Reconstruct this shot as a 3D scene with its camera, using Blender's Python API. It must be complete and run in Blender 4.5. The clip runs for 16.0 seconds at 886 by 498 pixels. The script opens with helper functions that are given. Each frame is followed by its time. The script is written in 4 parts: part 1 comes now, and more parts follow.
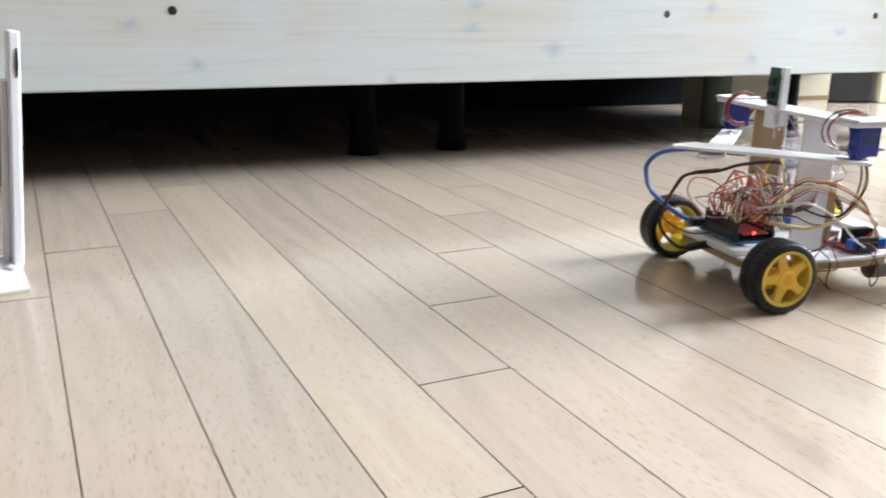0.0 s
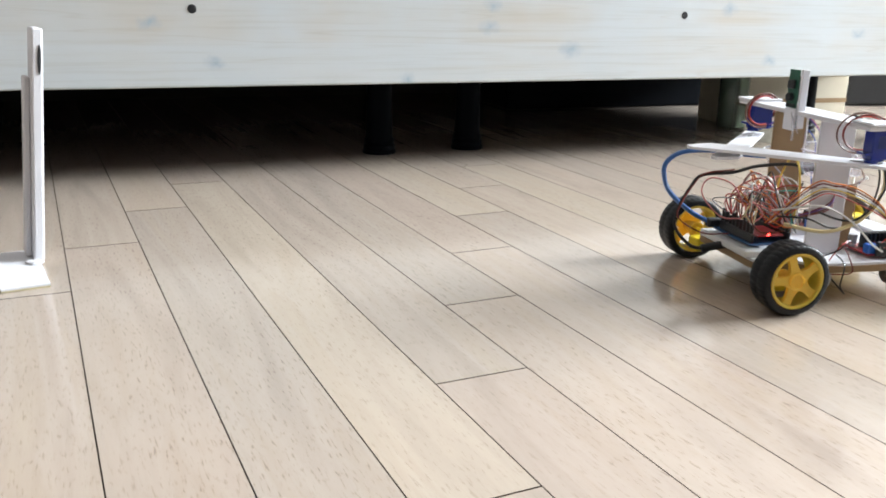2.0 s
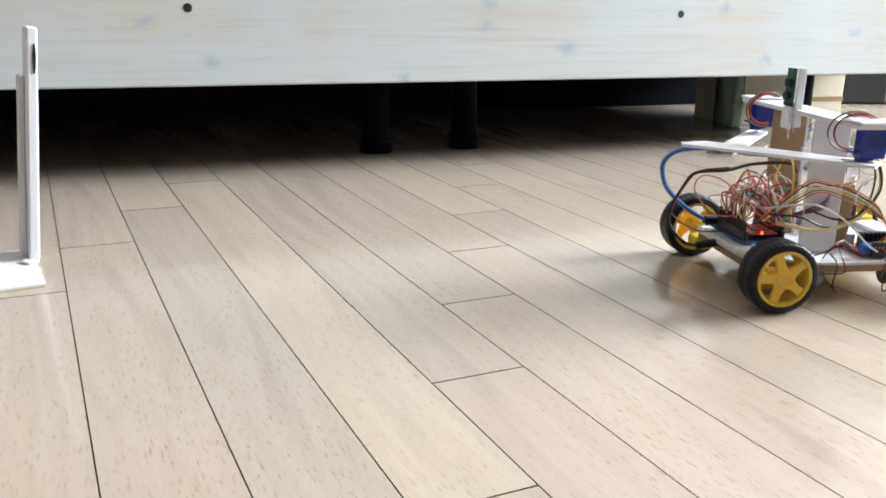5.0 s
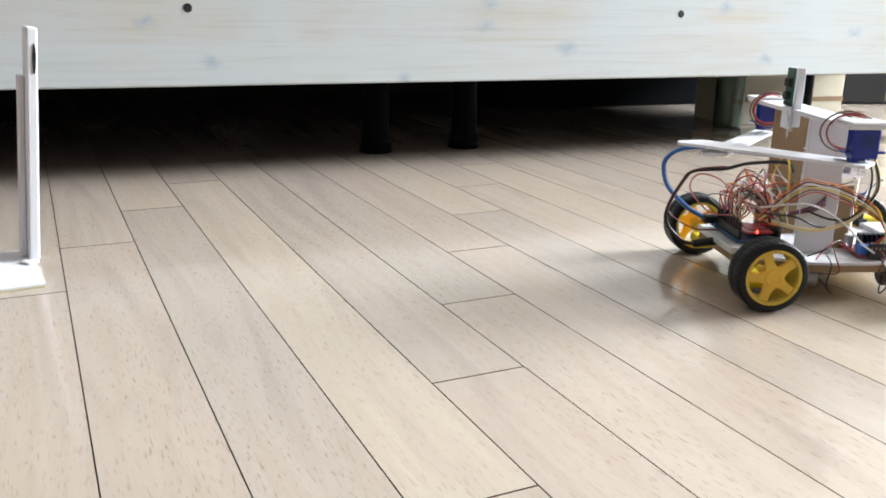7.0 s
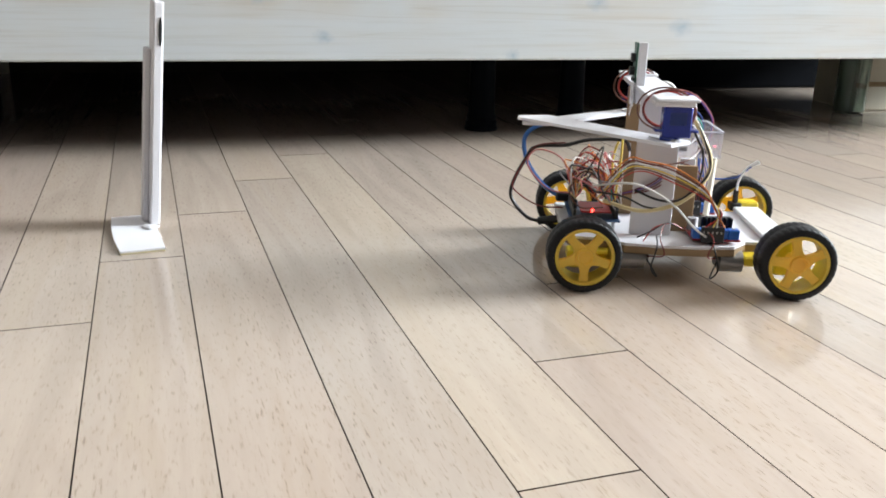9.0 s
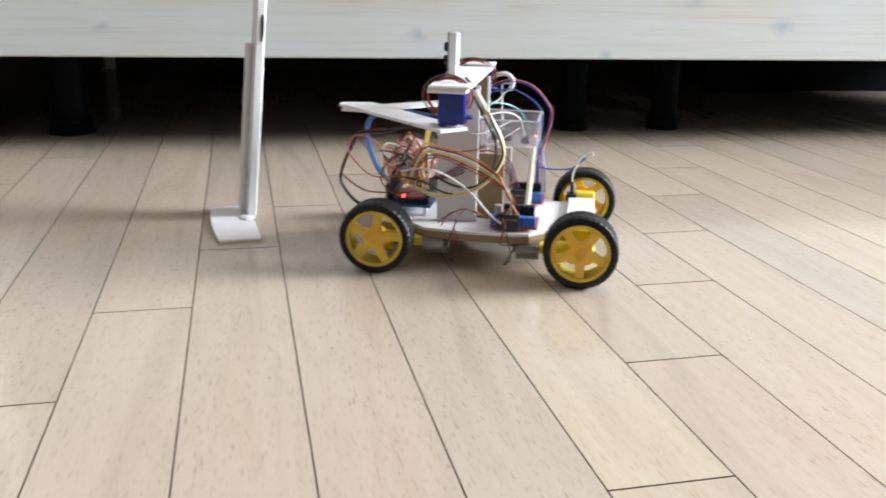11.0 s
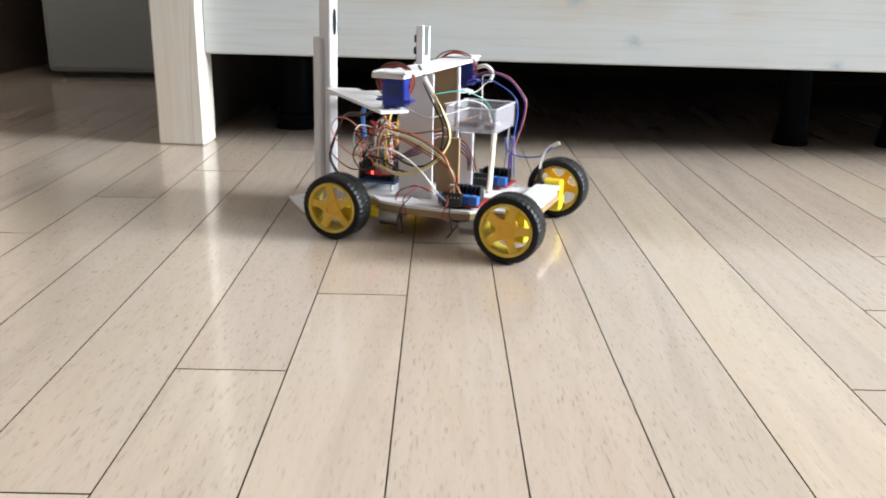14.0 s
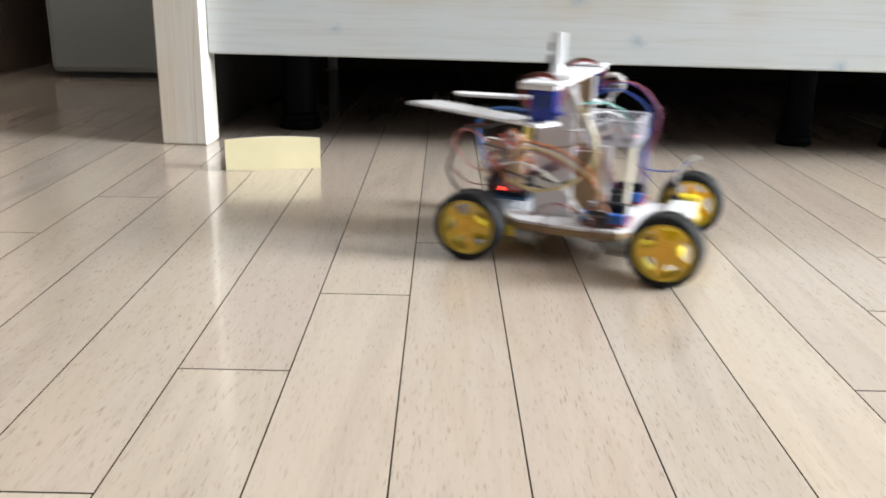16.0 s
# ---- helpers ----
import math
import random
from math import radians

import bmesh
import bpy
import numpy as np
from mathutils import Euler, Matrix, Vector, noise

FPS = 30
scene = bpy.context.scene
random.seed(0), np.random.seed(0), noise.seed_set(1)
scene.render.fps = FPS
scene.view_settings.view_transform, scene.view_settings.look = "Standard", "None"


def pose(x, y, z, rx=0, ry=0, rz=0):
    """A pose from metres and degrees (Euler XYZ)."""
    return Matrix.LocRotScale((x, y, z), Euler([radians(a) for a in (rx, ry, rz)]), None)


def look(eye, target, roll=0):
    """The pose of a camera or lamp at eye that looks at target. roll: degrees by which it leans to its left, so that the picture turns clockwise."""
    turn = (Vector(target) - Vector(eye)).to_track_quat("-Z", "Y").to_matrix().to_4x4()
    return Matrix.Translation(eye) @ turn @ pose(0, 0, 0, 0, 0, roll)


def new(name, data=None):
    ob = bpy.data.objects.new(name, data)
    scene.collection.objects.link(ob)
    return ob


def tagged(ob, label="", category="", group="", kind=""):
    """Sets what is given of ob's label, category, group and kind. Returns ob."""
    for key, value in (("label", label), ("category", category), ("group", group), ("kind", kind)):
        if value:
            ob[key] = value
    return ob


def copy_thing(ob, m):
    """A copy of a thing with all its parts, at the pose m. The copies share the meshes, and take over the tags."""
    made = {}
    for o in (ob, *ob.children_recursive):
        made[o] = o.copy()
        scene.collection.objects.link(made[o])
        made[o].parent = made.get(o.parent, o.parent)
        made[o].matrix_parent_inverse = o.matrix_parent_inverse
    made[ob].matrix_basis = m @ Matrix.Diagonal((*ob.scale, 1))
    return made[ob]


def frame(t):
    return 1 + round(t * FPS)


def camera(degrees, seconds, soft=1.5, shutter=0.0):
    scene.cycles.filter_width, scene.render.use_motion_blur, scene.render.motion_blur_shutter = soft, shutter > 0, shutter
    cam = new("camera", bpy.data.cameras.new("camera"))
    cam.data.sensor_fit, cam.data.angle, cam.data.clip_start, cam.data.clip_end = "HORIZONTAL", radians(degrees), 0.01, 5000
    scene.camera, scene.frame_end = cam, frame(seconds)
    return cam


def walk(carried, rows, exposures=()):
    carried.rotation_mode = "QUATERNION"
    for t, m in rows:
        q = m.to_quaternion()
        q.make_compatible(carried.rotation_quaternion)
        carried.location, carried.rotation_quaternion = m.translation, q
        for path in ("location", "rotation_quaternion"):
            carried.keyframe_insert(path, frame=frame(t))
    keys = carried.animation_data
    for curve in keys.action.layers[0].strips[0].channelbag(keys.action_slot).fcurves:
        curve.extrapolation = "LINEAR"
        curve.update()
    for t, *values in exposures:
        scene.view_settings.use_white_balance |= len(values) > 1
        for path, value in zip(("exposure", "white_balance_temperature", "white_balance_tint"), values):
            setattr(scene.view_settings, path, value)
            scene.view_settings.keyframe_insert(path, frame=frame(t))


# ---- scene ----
cam = camera(54.13, 16.0, soft=1.8, shutter=0.6)


def eye(x, y, z, yaw, pitch, roll):
    """The camera's pose from its place, its turn, its tilt and its lean."""
    return pose(x, y, z) @ pose(0, 0, 0, 0, 0, yaw) @ pose(0, 0, 0, 90 + pitch, 0, 0) @ pose(0, 0, 0, 0, 0, roll)


PATH = [
    (0.0, -0.0083, -0.5123, 0.2649, -26.16, -16.3, 0.87),
    (0.5, -0.0143, -0.5091, 0.2657, -23.92, -17.31, 1.44),
    (1.0, -0.0138, -0.51, 0.2653, -23.19, -17.19, 1.41),
    (1.5, -0.0141, -0.5127, 0.2658, -24.06, -16.6, 1.21),
    (2.0, -0.0135, -0.5122, 0.2656, -25.34, -16.36, 1.21),
    (2.5, -0.0123, -0.5114, 0.2649, -25.53, -16.4, 1.18),
    (3.5, -0.0123, -0.5114, 0.2649, -25.53, -16.4, 1.18),
    (4.2, -0.0123, -0.5114, 0.2649, -25.53, -16.4, 1.18),
    (6.3, -0.0122, -0.5116, 0.2651, -25.52, -16.41, 1.15),
    (7.0, -0.0122, -0.5116, 0.2651, -25.52, -16.41, 1.15),
    (7.5, -0.0122, -0.5116, 0.2651, -25.52, -16.41, 1.15),
    (7.8, -0.0153, -0.5102, 0.2665, -24.37, -17.12, 1.15),
    (8.0, -0.0152, -0.5107, 0.2655, -22.12, -17.64, 1.22),
    (8.2, -0.0192, -0.5113, 0.2647, -20.57, -17.79, 1.5),
    (8.5, -0.0195, -0.511, 0.265, -19.4, -17.9, 1.45),
    (9.3, -0.0205, -0.5105, 0.264, -18.6, -17.95, 1.38),
    (10.3, -0.0219, -0.5105, 0.2621, -16.09, -17.97, 1.22),
    (10.5, -0.0233, -0.5102, 0.2625, -16.02, -18.02, 1.29),
    (11.0, -0.0287, -0.5121, 0.2625, -13.25, -18.09, 1.27),
    (11.5, -0.0331, -0.5133, 0.2628, -10.45, -18.17, 1.31),
    (12.0, -0.0343, -0.5138, 0.2638, -9.72, -18.29, 1.26),
    (12.5, -0.0345, -0.5141, 0.2635, -9.57, -18.26, 1.2),
    (12.8, -0.0345, -0.5141, 0.2635, -9.57, -18.26, 1.2),
    (13.0, -0.0355, -0.5138, 0.2629, -8.98, -18.27, 1.32),
    (13.5, -0.0469, -0.5162, 0.2637, -4.45, -18.3, 1.33),
    (14.0, -0.0504, -0.5187, 0.2587, -0.37, -17.86, 1.28),
    (14.2, -0.0504, -0.5187, 0.2587, -0.17, -17.86, 1.28),
    (16.0, -0.0504, -0.5187, 0.2587, -0.17, -17.86, 1.28),
]
walk(cam, [(r[0], eye(*r[1:])) for r in PATH], exposures=[(0.0, 0.0, 6270, 10), (7.5, 0.0, 6270, 10), (8.0, -0.06, 6270, 10), (10.5, -0.05, 6450, 10), (12.0, -0.05, 6450, 10), (13.0, 0.0, 6450, 10), (16.0, 0.0, 6450, 10)])

# ---- light ----
world = bpy.data.worlds.new("daylight")
scene.world = world
world.use_nodes = True
wn = world.node_tree.nodes
sky = wn.new("ShaderNodeTexSky")
sky.sky_type = "NISHITA"
sky.sun_disc = False
sky.sun_elevation = radians(32)
sky.sun_rotation = radians(100)
wn["Background"].inputs["Strength"].default_value = 0.1
world.node_tree.links.new(sky.outputs["Color"], wn["Background"].inputs["Color"])


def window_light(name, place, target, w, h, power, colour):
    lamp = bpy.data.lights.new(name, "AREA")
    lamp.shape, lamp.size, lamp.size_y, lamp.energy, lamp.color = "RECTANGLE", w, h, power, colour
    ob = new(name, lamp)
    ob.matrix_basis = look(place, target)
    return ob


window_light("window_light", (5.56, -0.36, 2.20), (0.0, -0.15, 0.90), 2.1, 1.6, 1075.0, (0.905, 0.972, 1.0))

# ---- measures of the bed ----
BED_Y, BED_TURN, BED_Z, POST_IN = 0.7873, -3.69, 0.1334, 0.0240
HOLES = [(0.597, 0.2397), (1.407, 0.2397), (1.885, 0.2397)]
LEGS = [(-0.292, 0.945), (0.5225, 0.8875), (0.6888, 0.8803), (1.471, 0.852)]

# ---- materials ----
def mat(name, rough=0.5, metal=0.0, ior=1.45):
    m = bpy.data.materials.new(name)
    m.use_nodes = True
    b = m.node_tree.nodes["Principled BSDF"]
    b.inputs["Roughness"].default_value, b.inputs["Metallic"].default_value = rough, metal
    b.inputs["IOR"].default_value = ior
    return m, m.node_tree.nodes, m.node_tree.links, b


def ramp(nodes, stops):
    r = nodes.new("ShaderNodeValToRGB")
    while len(r.color_ramp.elements) < len(stops):
        r.color_ramp.elements.new(0.5)
    for e, (at, col) in zip(r.color_ramp.elements, stops):
        e.position, e.color = at, (*col, 1)
    return r


def coords(nodes, links, scale, object_random=False):
    """Object coordinates, scaled; each piece may be shifted at random so that no two grains are the same."""
    tc, mp = nodes.new("ShaderNodeTexCoord"), nodes.new("ShaderNodeMapping")
    mp.inputs["Scale"].default_value = scale
    links.new(tc.outputs["Object"], mp.inputs["Vector"])
    if object_random:
        oi, mul, comb = nodes.new("ShaderNodeObjectInfo"), nodes.new("ShaderNodeMath"), nodes.new("ShaderNodeCombineXYZ")
        mul.operation, mul.inputs[1].default_value = "MULTIPLY", 57.0
        links.new(oi.outputs["Random"], mul.inputs[0])
        for k in ("X", "Y", "Z"):
            links.new(mul.outputs[0], comb.inputs[k])
        links.new(comb.outputs[0], mp.inputs["Location"])
    return mp


def noise_tex(nodes, links, mp, scale, detail=4.0, dist=0.0, rough=0.55):
    n = nodes.new("ShaderNodeTexNoise")
    n.inputs["Scale"].default_value, n.inputs["Detail"].default_value = scale, detail
    n.inputs["Distortion"].default_value, n.inputs["Roughness"].default_value = dist, rough
    links.new(mp.outputs[0], n.inputs["Vector"])
    return n


def bump(nodes, links, b, src, strength, distance):
    k = nodes.new("ShaderNodeBump")
    k.inputs["Strength"].default_value, k.inputs["Distance"].default_value = strength, distance
    links.new(src, k.inputs["Height"])
    links.new(k.outputs[0], b.inputs["Normal"])


def mix(nodes, links, kind, fac, a, b):
    m = nodes.new("ShaderNodeMix")
    m.data_type, m.blend_type = "RGBA", kind
    if isinstance(fac, float):
        m.inputs[0].default_value = fac
    else:
        links.new(fac, m.inputs[0])
    for s, v in ((6, a), (7, b)):
        if isinstance(v, tuple):
            m.inputs[s].default_value = (*v, 1)
        else:
            links.new(v, m.inputs[s])
    return m.outputs[2]


def plain(name, col, rough=0.5, metal=0.0, vary=0.12, scale=60.0, bumps=0.1, ior=1.45):
    """A painted, moulded or paper surface: two scales of slight change in tone, fine relief."""
    m, n, l, b = mat(name, rough, metal, ior)
    mp = coords(n, l, (1, 1, 1))
    big, fine = noise_tex(n, l, mp, scale * 0.4, 3), noise_tex(n, l, mp, scale * 6, 3)
    dark = tuple(c * (1 - vary) for c in col)
    r = ramp(n, [(0.3, dark), (0.7, tuple(min(1, c * (1 + vary * 0.3)) for c in col))])
    l.new(big.outputs["Fac"], r.inputs[0])
    l.new(r.outputs[0], b.inputs["Base Color"])
    rr = n.new("ShaderNodeMapRange")
    rr.inputs[3].default_value, rr.inputs[4].default_value = max(0.02, rough - 0.08), min(1, rough + 0.08)
    l.new(fine.outputs["Fac"], rr.inputs[0])
    l.new(rr.outputs[0], b.inputs["Roughness"])
    if bumps:
        bump(n, l, b, fine.outputs["Fac"], bumps, 0.001)
    return m


def floor_wood():
    m, n, l, b = mat("pale_oak_floor", 0.3)
    oi = n.new("ShaderNodeObjectInfo")
    geo = n.new("ShaderNodeNewGeometry")
    rnd = n.new("ShaderNodeMath")
    rnd.operation = "ADD"
    l.new(oi.outputs["Random"], rnd.inputs[0])
    l.new(geo.outputs["Random Per Island"], rnd.inputs[1])
    frac = n.new("ShaderNodeMath")
    frac.operation = "FRACT"
    l.new(rnd.outputs[0], frac.inputs[0])
    mp = coords(n, l, (1.0, 0.09, 1.0), True)
    wide = noise_tex(n, l, mp, 22, 4, 1.1)
    grain = noise_tex(n, l, mp, 150, 6, 0.3, 0.65)
    mp2 = coords(n, l, (1.0, 0.15, 1.0), True)
    pores = noise_tex(n, l, mp2, 560, 2, 0.3, 0.55)
    tone = ramp(n, [(0.0, (0.472, 0.393, 0.325)), (0.25, (0.448, 0.380, 0.322)), (0.5, (0.498, 0.414, 0.341)), (0.75, (0.458, 0.376, 0.316)), (1.0, (0.525, 0.448, 0.360))])
    l.new(frac.outputs[0], tone.inputs[0])
    figure = ramp(n, [(0.32, (0.87, 0.86, 0.86)), (0.45, (0.97, 0.96, 0.96)), (0.52, (1, 1, 1)), (0.60, (0.96, 0.94, 0.92)), (0.72, (1.0, 0.99, 0.95))])
    l.new(wide.outputs["Fac"], figure.inputs[0])
    c1 = mix(n, l, "MULTIPLY", 0.9, tone.outputs[0], figure.outputs[0])
    gr = ramp(n, [(0.38, (0.92, 0.91, 0.90)), (0.55, (1, 1, 1))])
    l.new(grain.outputs["Fac"], gr.inputs[0])
    c2 = mix(n, l, "MULTIPLY", 0.38, c1, gr.outputs[0])
    po = ramp(n, [(0.29, (0.70, 0.67, 0.65)), (0.39, (0.95, 0.94, 0.93)), (0.46, (1, 1, 1))])
    l.new(pores.outputs["Fac"], po.inputs[0])
    patch = ramp(n, [(0.40, (0.45, 0.45, 0.45)), (0.58, (0.95, 0.95, 0.95))])
    l.new(noise_tex(n, l, mp, 14, 2).outputs["Fac"], patch.inputs[0])
    c3 = mix(n, l, "MULTIPLY", patch.outputs[0], c2, po.outputs[0])
    l.new(c3, b.inputs["Base Color"])
    ro = n.new("ShaderNodeMapRange")
    ro.inputs[3].default_value, ro.inputs[4].default_value = 0.13, 0.22
    b.inputs["Coat Weight"].default_value, b.inputs["Coat Roughness"].default_value = 0.52, 0.07
    l.new(wide.outputs["Fac"], ro.inputs[0])
    l.new(ro.outputs[0], b.inputs["Roughness"])
    bump(n, l, b, pores.outputs["Fac"], 0.10, 0.0006)
    return m


KNOTS = [(0.19, 0.174, 0.009), (0.54, 0.220, 0.011), (0.625, 0.166, 0.010), (0.91, 0.142, 0.009), (1.045, 0.218, 0.012), (1.05, 0.252, 0.011),
         (1.19, 0.184, 0.015), (1.50, 0.250, 0.012), (1.60, 0.162, 0.011), (1.80, 0.21, 0.012)]


def pine(name, axis, knots=(), warm=1.0):
    """Whitewashed pine; axis 0: the grain runs along x, 2: along z. knots: places along and up the board, and sizes."""
    def tint(r, g, bl):
        return (r * warm, g, bl / warm)

    m, n, l, b = mat(name, 0.42)
    sc = [1.0, 1.0, 1.0]
    sc[axis] = 0.028
    mp = coords(n, l, tuple(sc))
    streak, fine = noise_tex(n, l, mp, 22, 5, 0.8), noise_tex(n, l, mp, 190, 5, 0.2)
    mp2 = coords(n, l, (1, 1, 1))
    cloud = noise_tex(n, l, mp2, 5, 3)
    base = ramp(n, [(0.25, tint(0.55, 0.50, 0.42)), (0.42, tint(0.585, 0.555, 0.505)), (0.55, tint(0.60, 0.60, 0.58)), (0.75, tint(0.58, 0.56, 0.505))])
    l.new(streak.outputs["Fac"], base.inputs[0])
    wash = ramp(n, [(0.35, (0.0, 0.0, 0.0)), (0.65, (1, 1, 1))])
    l.new(cloud.outputs["Fac"], wash.inputs[0])
    c1 = mix(n, l, "MIX", wash.outputs[0], base.outputs[0], tint(0.585, 0.605, 0.605))
    fr = ramp(n, [(0.37, (0.93, 0.92, 0.90)), (0.5, (1, 1, 1))])
    l.new(fine.outputs["Fac"], fr.inputs[0])
    col = mix(n, l, "MULTIPLY", 0.85, c1, fr.outputs[0])
    tc, sep = n.new("ShaderNodeTexCoord"), n.new("ShaderNodeSeparateXYZ")
    wob = noise_tex(n, l, mp2, 60, 2)
    add = n.new("ShaderNodeVectorMath")
    add.operation = "MULTIPLY_ADD"
    add.inputs[1].default_value = (0.02, 0.02, 0.02)
    l.new(wob.outputs["Color"], add.inputs[0])
    l.new(tc.outputs["Object"], add.inputs[2])
    l.new(add.outputs[0], sep.inputs[0])
    for kx, kz, kr in knots:
        d = n.new("ShaderNodeVectorMath")
        d.operation = "DISTANCE"
        cx = n.new("ShaderNodeCombineXYZ")
        mx = n.new("ShaderNodeMath")
        mx.operation, mx.inputs[1].default_value = "MULTIPLY", 0.55
        l.new(sep.outputs["X"], mx.inputs[0])
        l.new(mx.outputs[0], cx.inputs["X"])
        l.new(sep.outputs["Z"], cx.inputs["Z"])
        d.inputs[1].default_value = ((kx + 0.01) * 0.55, 0, kz + 0.01)
        l.new(cx.outputs[0], d.inputs[0])
        kk = ramp(n, [(0.0, (0.95, 0.95, 0.95)), (0.22, (0.60, 0.60, 0.60)), (0.55, (0.30, 0.30, 0.30)), (1.0, (0, 0, 0))])
        mr = n.new("ShaderNodeMapRange")
        mr.inputs[2].default_value = kr
        l.new(d.outputs["Value"], mr.inputs[0])
        l.new(mr.outputs[0], kk.inputs[0])
        col = mix(n, l, "MIX", kk.outputs[0], col, (0.33, 0.42, 0.50))
    # thin dark cracks along the grain
    crack = ramp(n, [(0.492, (1, 1, 1)), (0.500, (0.72, 0.66, 0.58)), (0.508, (1, 1, 1))])
    l.new(noise_tex(n, l, mp, 34, 1, 0.4).outputs["Fac"], crack.inputs[0])
    col = mix(n, l, "MULTIPLY", 0.75 if axis == 2 else 0.22, col, crack.outputs[0])
    l.new(col, b.inputs["Base Color"])
    bump(n, l, b, fine.outputs["Fac"], 0.12, 0.0008)
    return m


def clear(name, tint, rough=0.08):
    m, n, l, b = mat(name, rough, 0.0, 1.46)
    b.inputs["Base Color"].default_value = (*tint, 1)
    b.inputs["Transmission Weight"].default_value = 1.0
    return m


def milky(name, col, see):
    """Thin clear plastic, a little cloudy: see is the share of light that passes straight."""
    m, n, l, b = mat(name, 0.12)
    fog = noise_tex(n, l, coords(n, l, (1, 1, 1)), 90, 3)
    r = ramp(n, [(0.3, tuple(c * 0.85 for c in col)), (0.7, col)])
    l.new(fog.outputs["Fac"], r.inputs[0])
    l.new(r.outputs[0], b.inputs["Base Color"])
    t, x = n.new("ShaderNodeBsdfTransparent"), n.new("ShaderNodeMixShader")
    x.inputs[0].default_value = see
    l.new(b.outputs[0], x.inputs[1])
    l.new(t.outputs[0], x.inputs[2])
    l.new(x.outputs[0], n["Material Output"].inputs["Surface"])
    return m


def glow(name, col, power):
    m, n, l, b = mat(name, 0.3)
    b.inputs["Base Color"].default_value = (*col, 1)
    b.inputs["Emission Color"].default_value = (*col, 1)
    b.inputs["Emission Strength"].default_value = power
    return m


def translucent(name, col, rough):
    """Moulded plastic that lets some light through."""
    m, n, l, b = mat(name, rough)
    mp = coords(n, l, (1, 1, 1))
    big, fine = noise_tex(n, l, mp, 60, 3), noise_tex(n, l, mp, 400, 3)
    r = ramp(n, [(0.3, tuple(c * 0.9 for c in col)), (0.7, col)])
    l.new(big.outputs["Fac"], r.inputs[0])
    l.new(r.outputs[0], b.inputs["Base Color"])
    bump(n, l, b, fine.outputs["Fac"], 0.08, 0.0006)
    t, x = n.new("ShaderNodeBsdfTranslucent"), n.new("ShaderNodeMixShader")
    t.inputs["Color"].default_value = (col[0], col[1] * 0.78, col[2] * 0.6, 1)
    x.inputs[0].default_value = 0.56
    l.new(b.outputs[0], x.inputs[1])
    l.new(t.outputs[0], x.inputs[2])
    l.new(x.outputs[0], n["Material Output"].inputs["Surface"])
    return m


WOOD = floor_wood()
GAP = plain("joint_dirt", (0.05, 0.026, 0.014), 0.9, vary=0.3)
PINE_X = pine("whitewashed_pine_rail", 0, KNOTS, 0.955)
PINE_Z = pine("whitewashed_pine_post", 2, (), 1.07)
# wall and ceiling tones set the bounced light; the unseen south wall is darkened
WALL = plain("wall_paint", (0.215, 0.192, 0.172), 0.85, vary=0.05, scale=3)
WALL_LOW_BOUNCE = plain("low_bounce_wall", (0.075, 0.065, 0.058), 0.85, vary=0.06, scale=3)
CEIL = plain("ceiling_paint", (0.62, 0.60, 0.58), 0.9, vary=0.04, scale=3)
BLACK = plain("black_plastic", (0.012, 0.013, 0.015), 0.42, vary=0.25)
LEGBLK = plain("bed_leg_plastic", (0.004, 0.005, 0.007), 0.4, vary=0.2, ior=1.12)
# near-black colour stands in for the deep shade under the bed
SHADED_BOARD = plain("shade_darkened_board", (0.035, 0.028, 0.022), 0.8, vary=0.25, scale=8)
CLOTH = plain("dark_cloth", (0.02, 0.022, 0.028), 0.95, vary=0.4, scale=10)
GREYCAB = plain("grey_enamel", (0.23, 0.235, 0.225), 0.4, vary=0.1, scale=5)
BROWNCAB = plain("brown_veneer", (0.17, 0.125, 0.095), 0.45, vary=0.3, scale=6)
CARTON = plain("cardboard", (0.29, 0.195, 0.105), 0.85, vary=0.14, scale=40)
CARTON_PALE = plain("pale_carton", (0.60, 0.56, 0.45), 0.7, vary=0.12, scale=30)
FOAM = plain("white_foam_board", (0.66, 0.65, 0.68), 0.55, vary=0.06, scale=30)
FOAM_GREY = plain("greyish_foam_board", (0.60, 0.59, 0.62), 0.5, vary=0.07, scale=30)
PAPER = plain("white_card", (0.70, 0.70, 0.735), 0.6, vary=0.04, scale=30)
YELLOW_FOAM = plain("pale_yellow_foam", (0.60, 0.535, 0.34), 0.75, vary=0.07, scale=50)
RUBBER = plain("tyre_rubber", (0.006, 0.0065, 0.008), 0.46, vary=0.3, scale=120, bumps=0.25, ior=1.36)
RIM = translucent("yellow_plastic_rim", (1.0, 0.86, 0.17), 0.28)
GEAR = plain("yellow_gearbox", (0.78, 0.60, 0.03), 0.4, vary=0.12, scale=60)
STEEL = plain("motor_steel", (0.32, 0.31, 0.30), 0.35, 0.9, vary=0.2, scale=60)
SERVO = plain("blue_servo_plastic", (0.016, 0.034, 0.25), 0.16, vary=0.25, scale=40)
SERVO_IN = plain("servo_gear_blue", (0.01, 0.03, 0.16), 0.3, vary=0.3, scale=40)
TERMINAL = plain("blue_terminal", (0.01, 0.10, 0.42), 0.35, vary=0.2)
PCB_RED = plain("red_circuit_board", (0.30, 0.02, 0.02), 0.4, vary=0.3)
PCB_BLUE = plain("blue_circuit_board", (0.02, 0.08, 0.20), 0.4, vary=0.3)
PCB_GREEN = plain("green_circuit_board", (0.02, 0.10, 0.06), 0.35, vary=0.3, scale=120)
CLEAR = milky("clear_plastic", (0.74, 0.72, 0.80), 0.80)
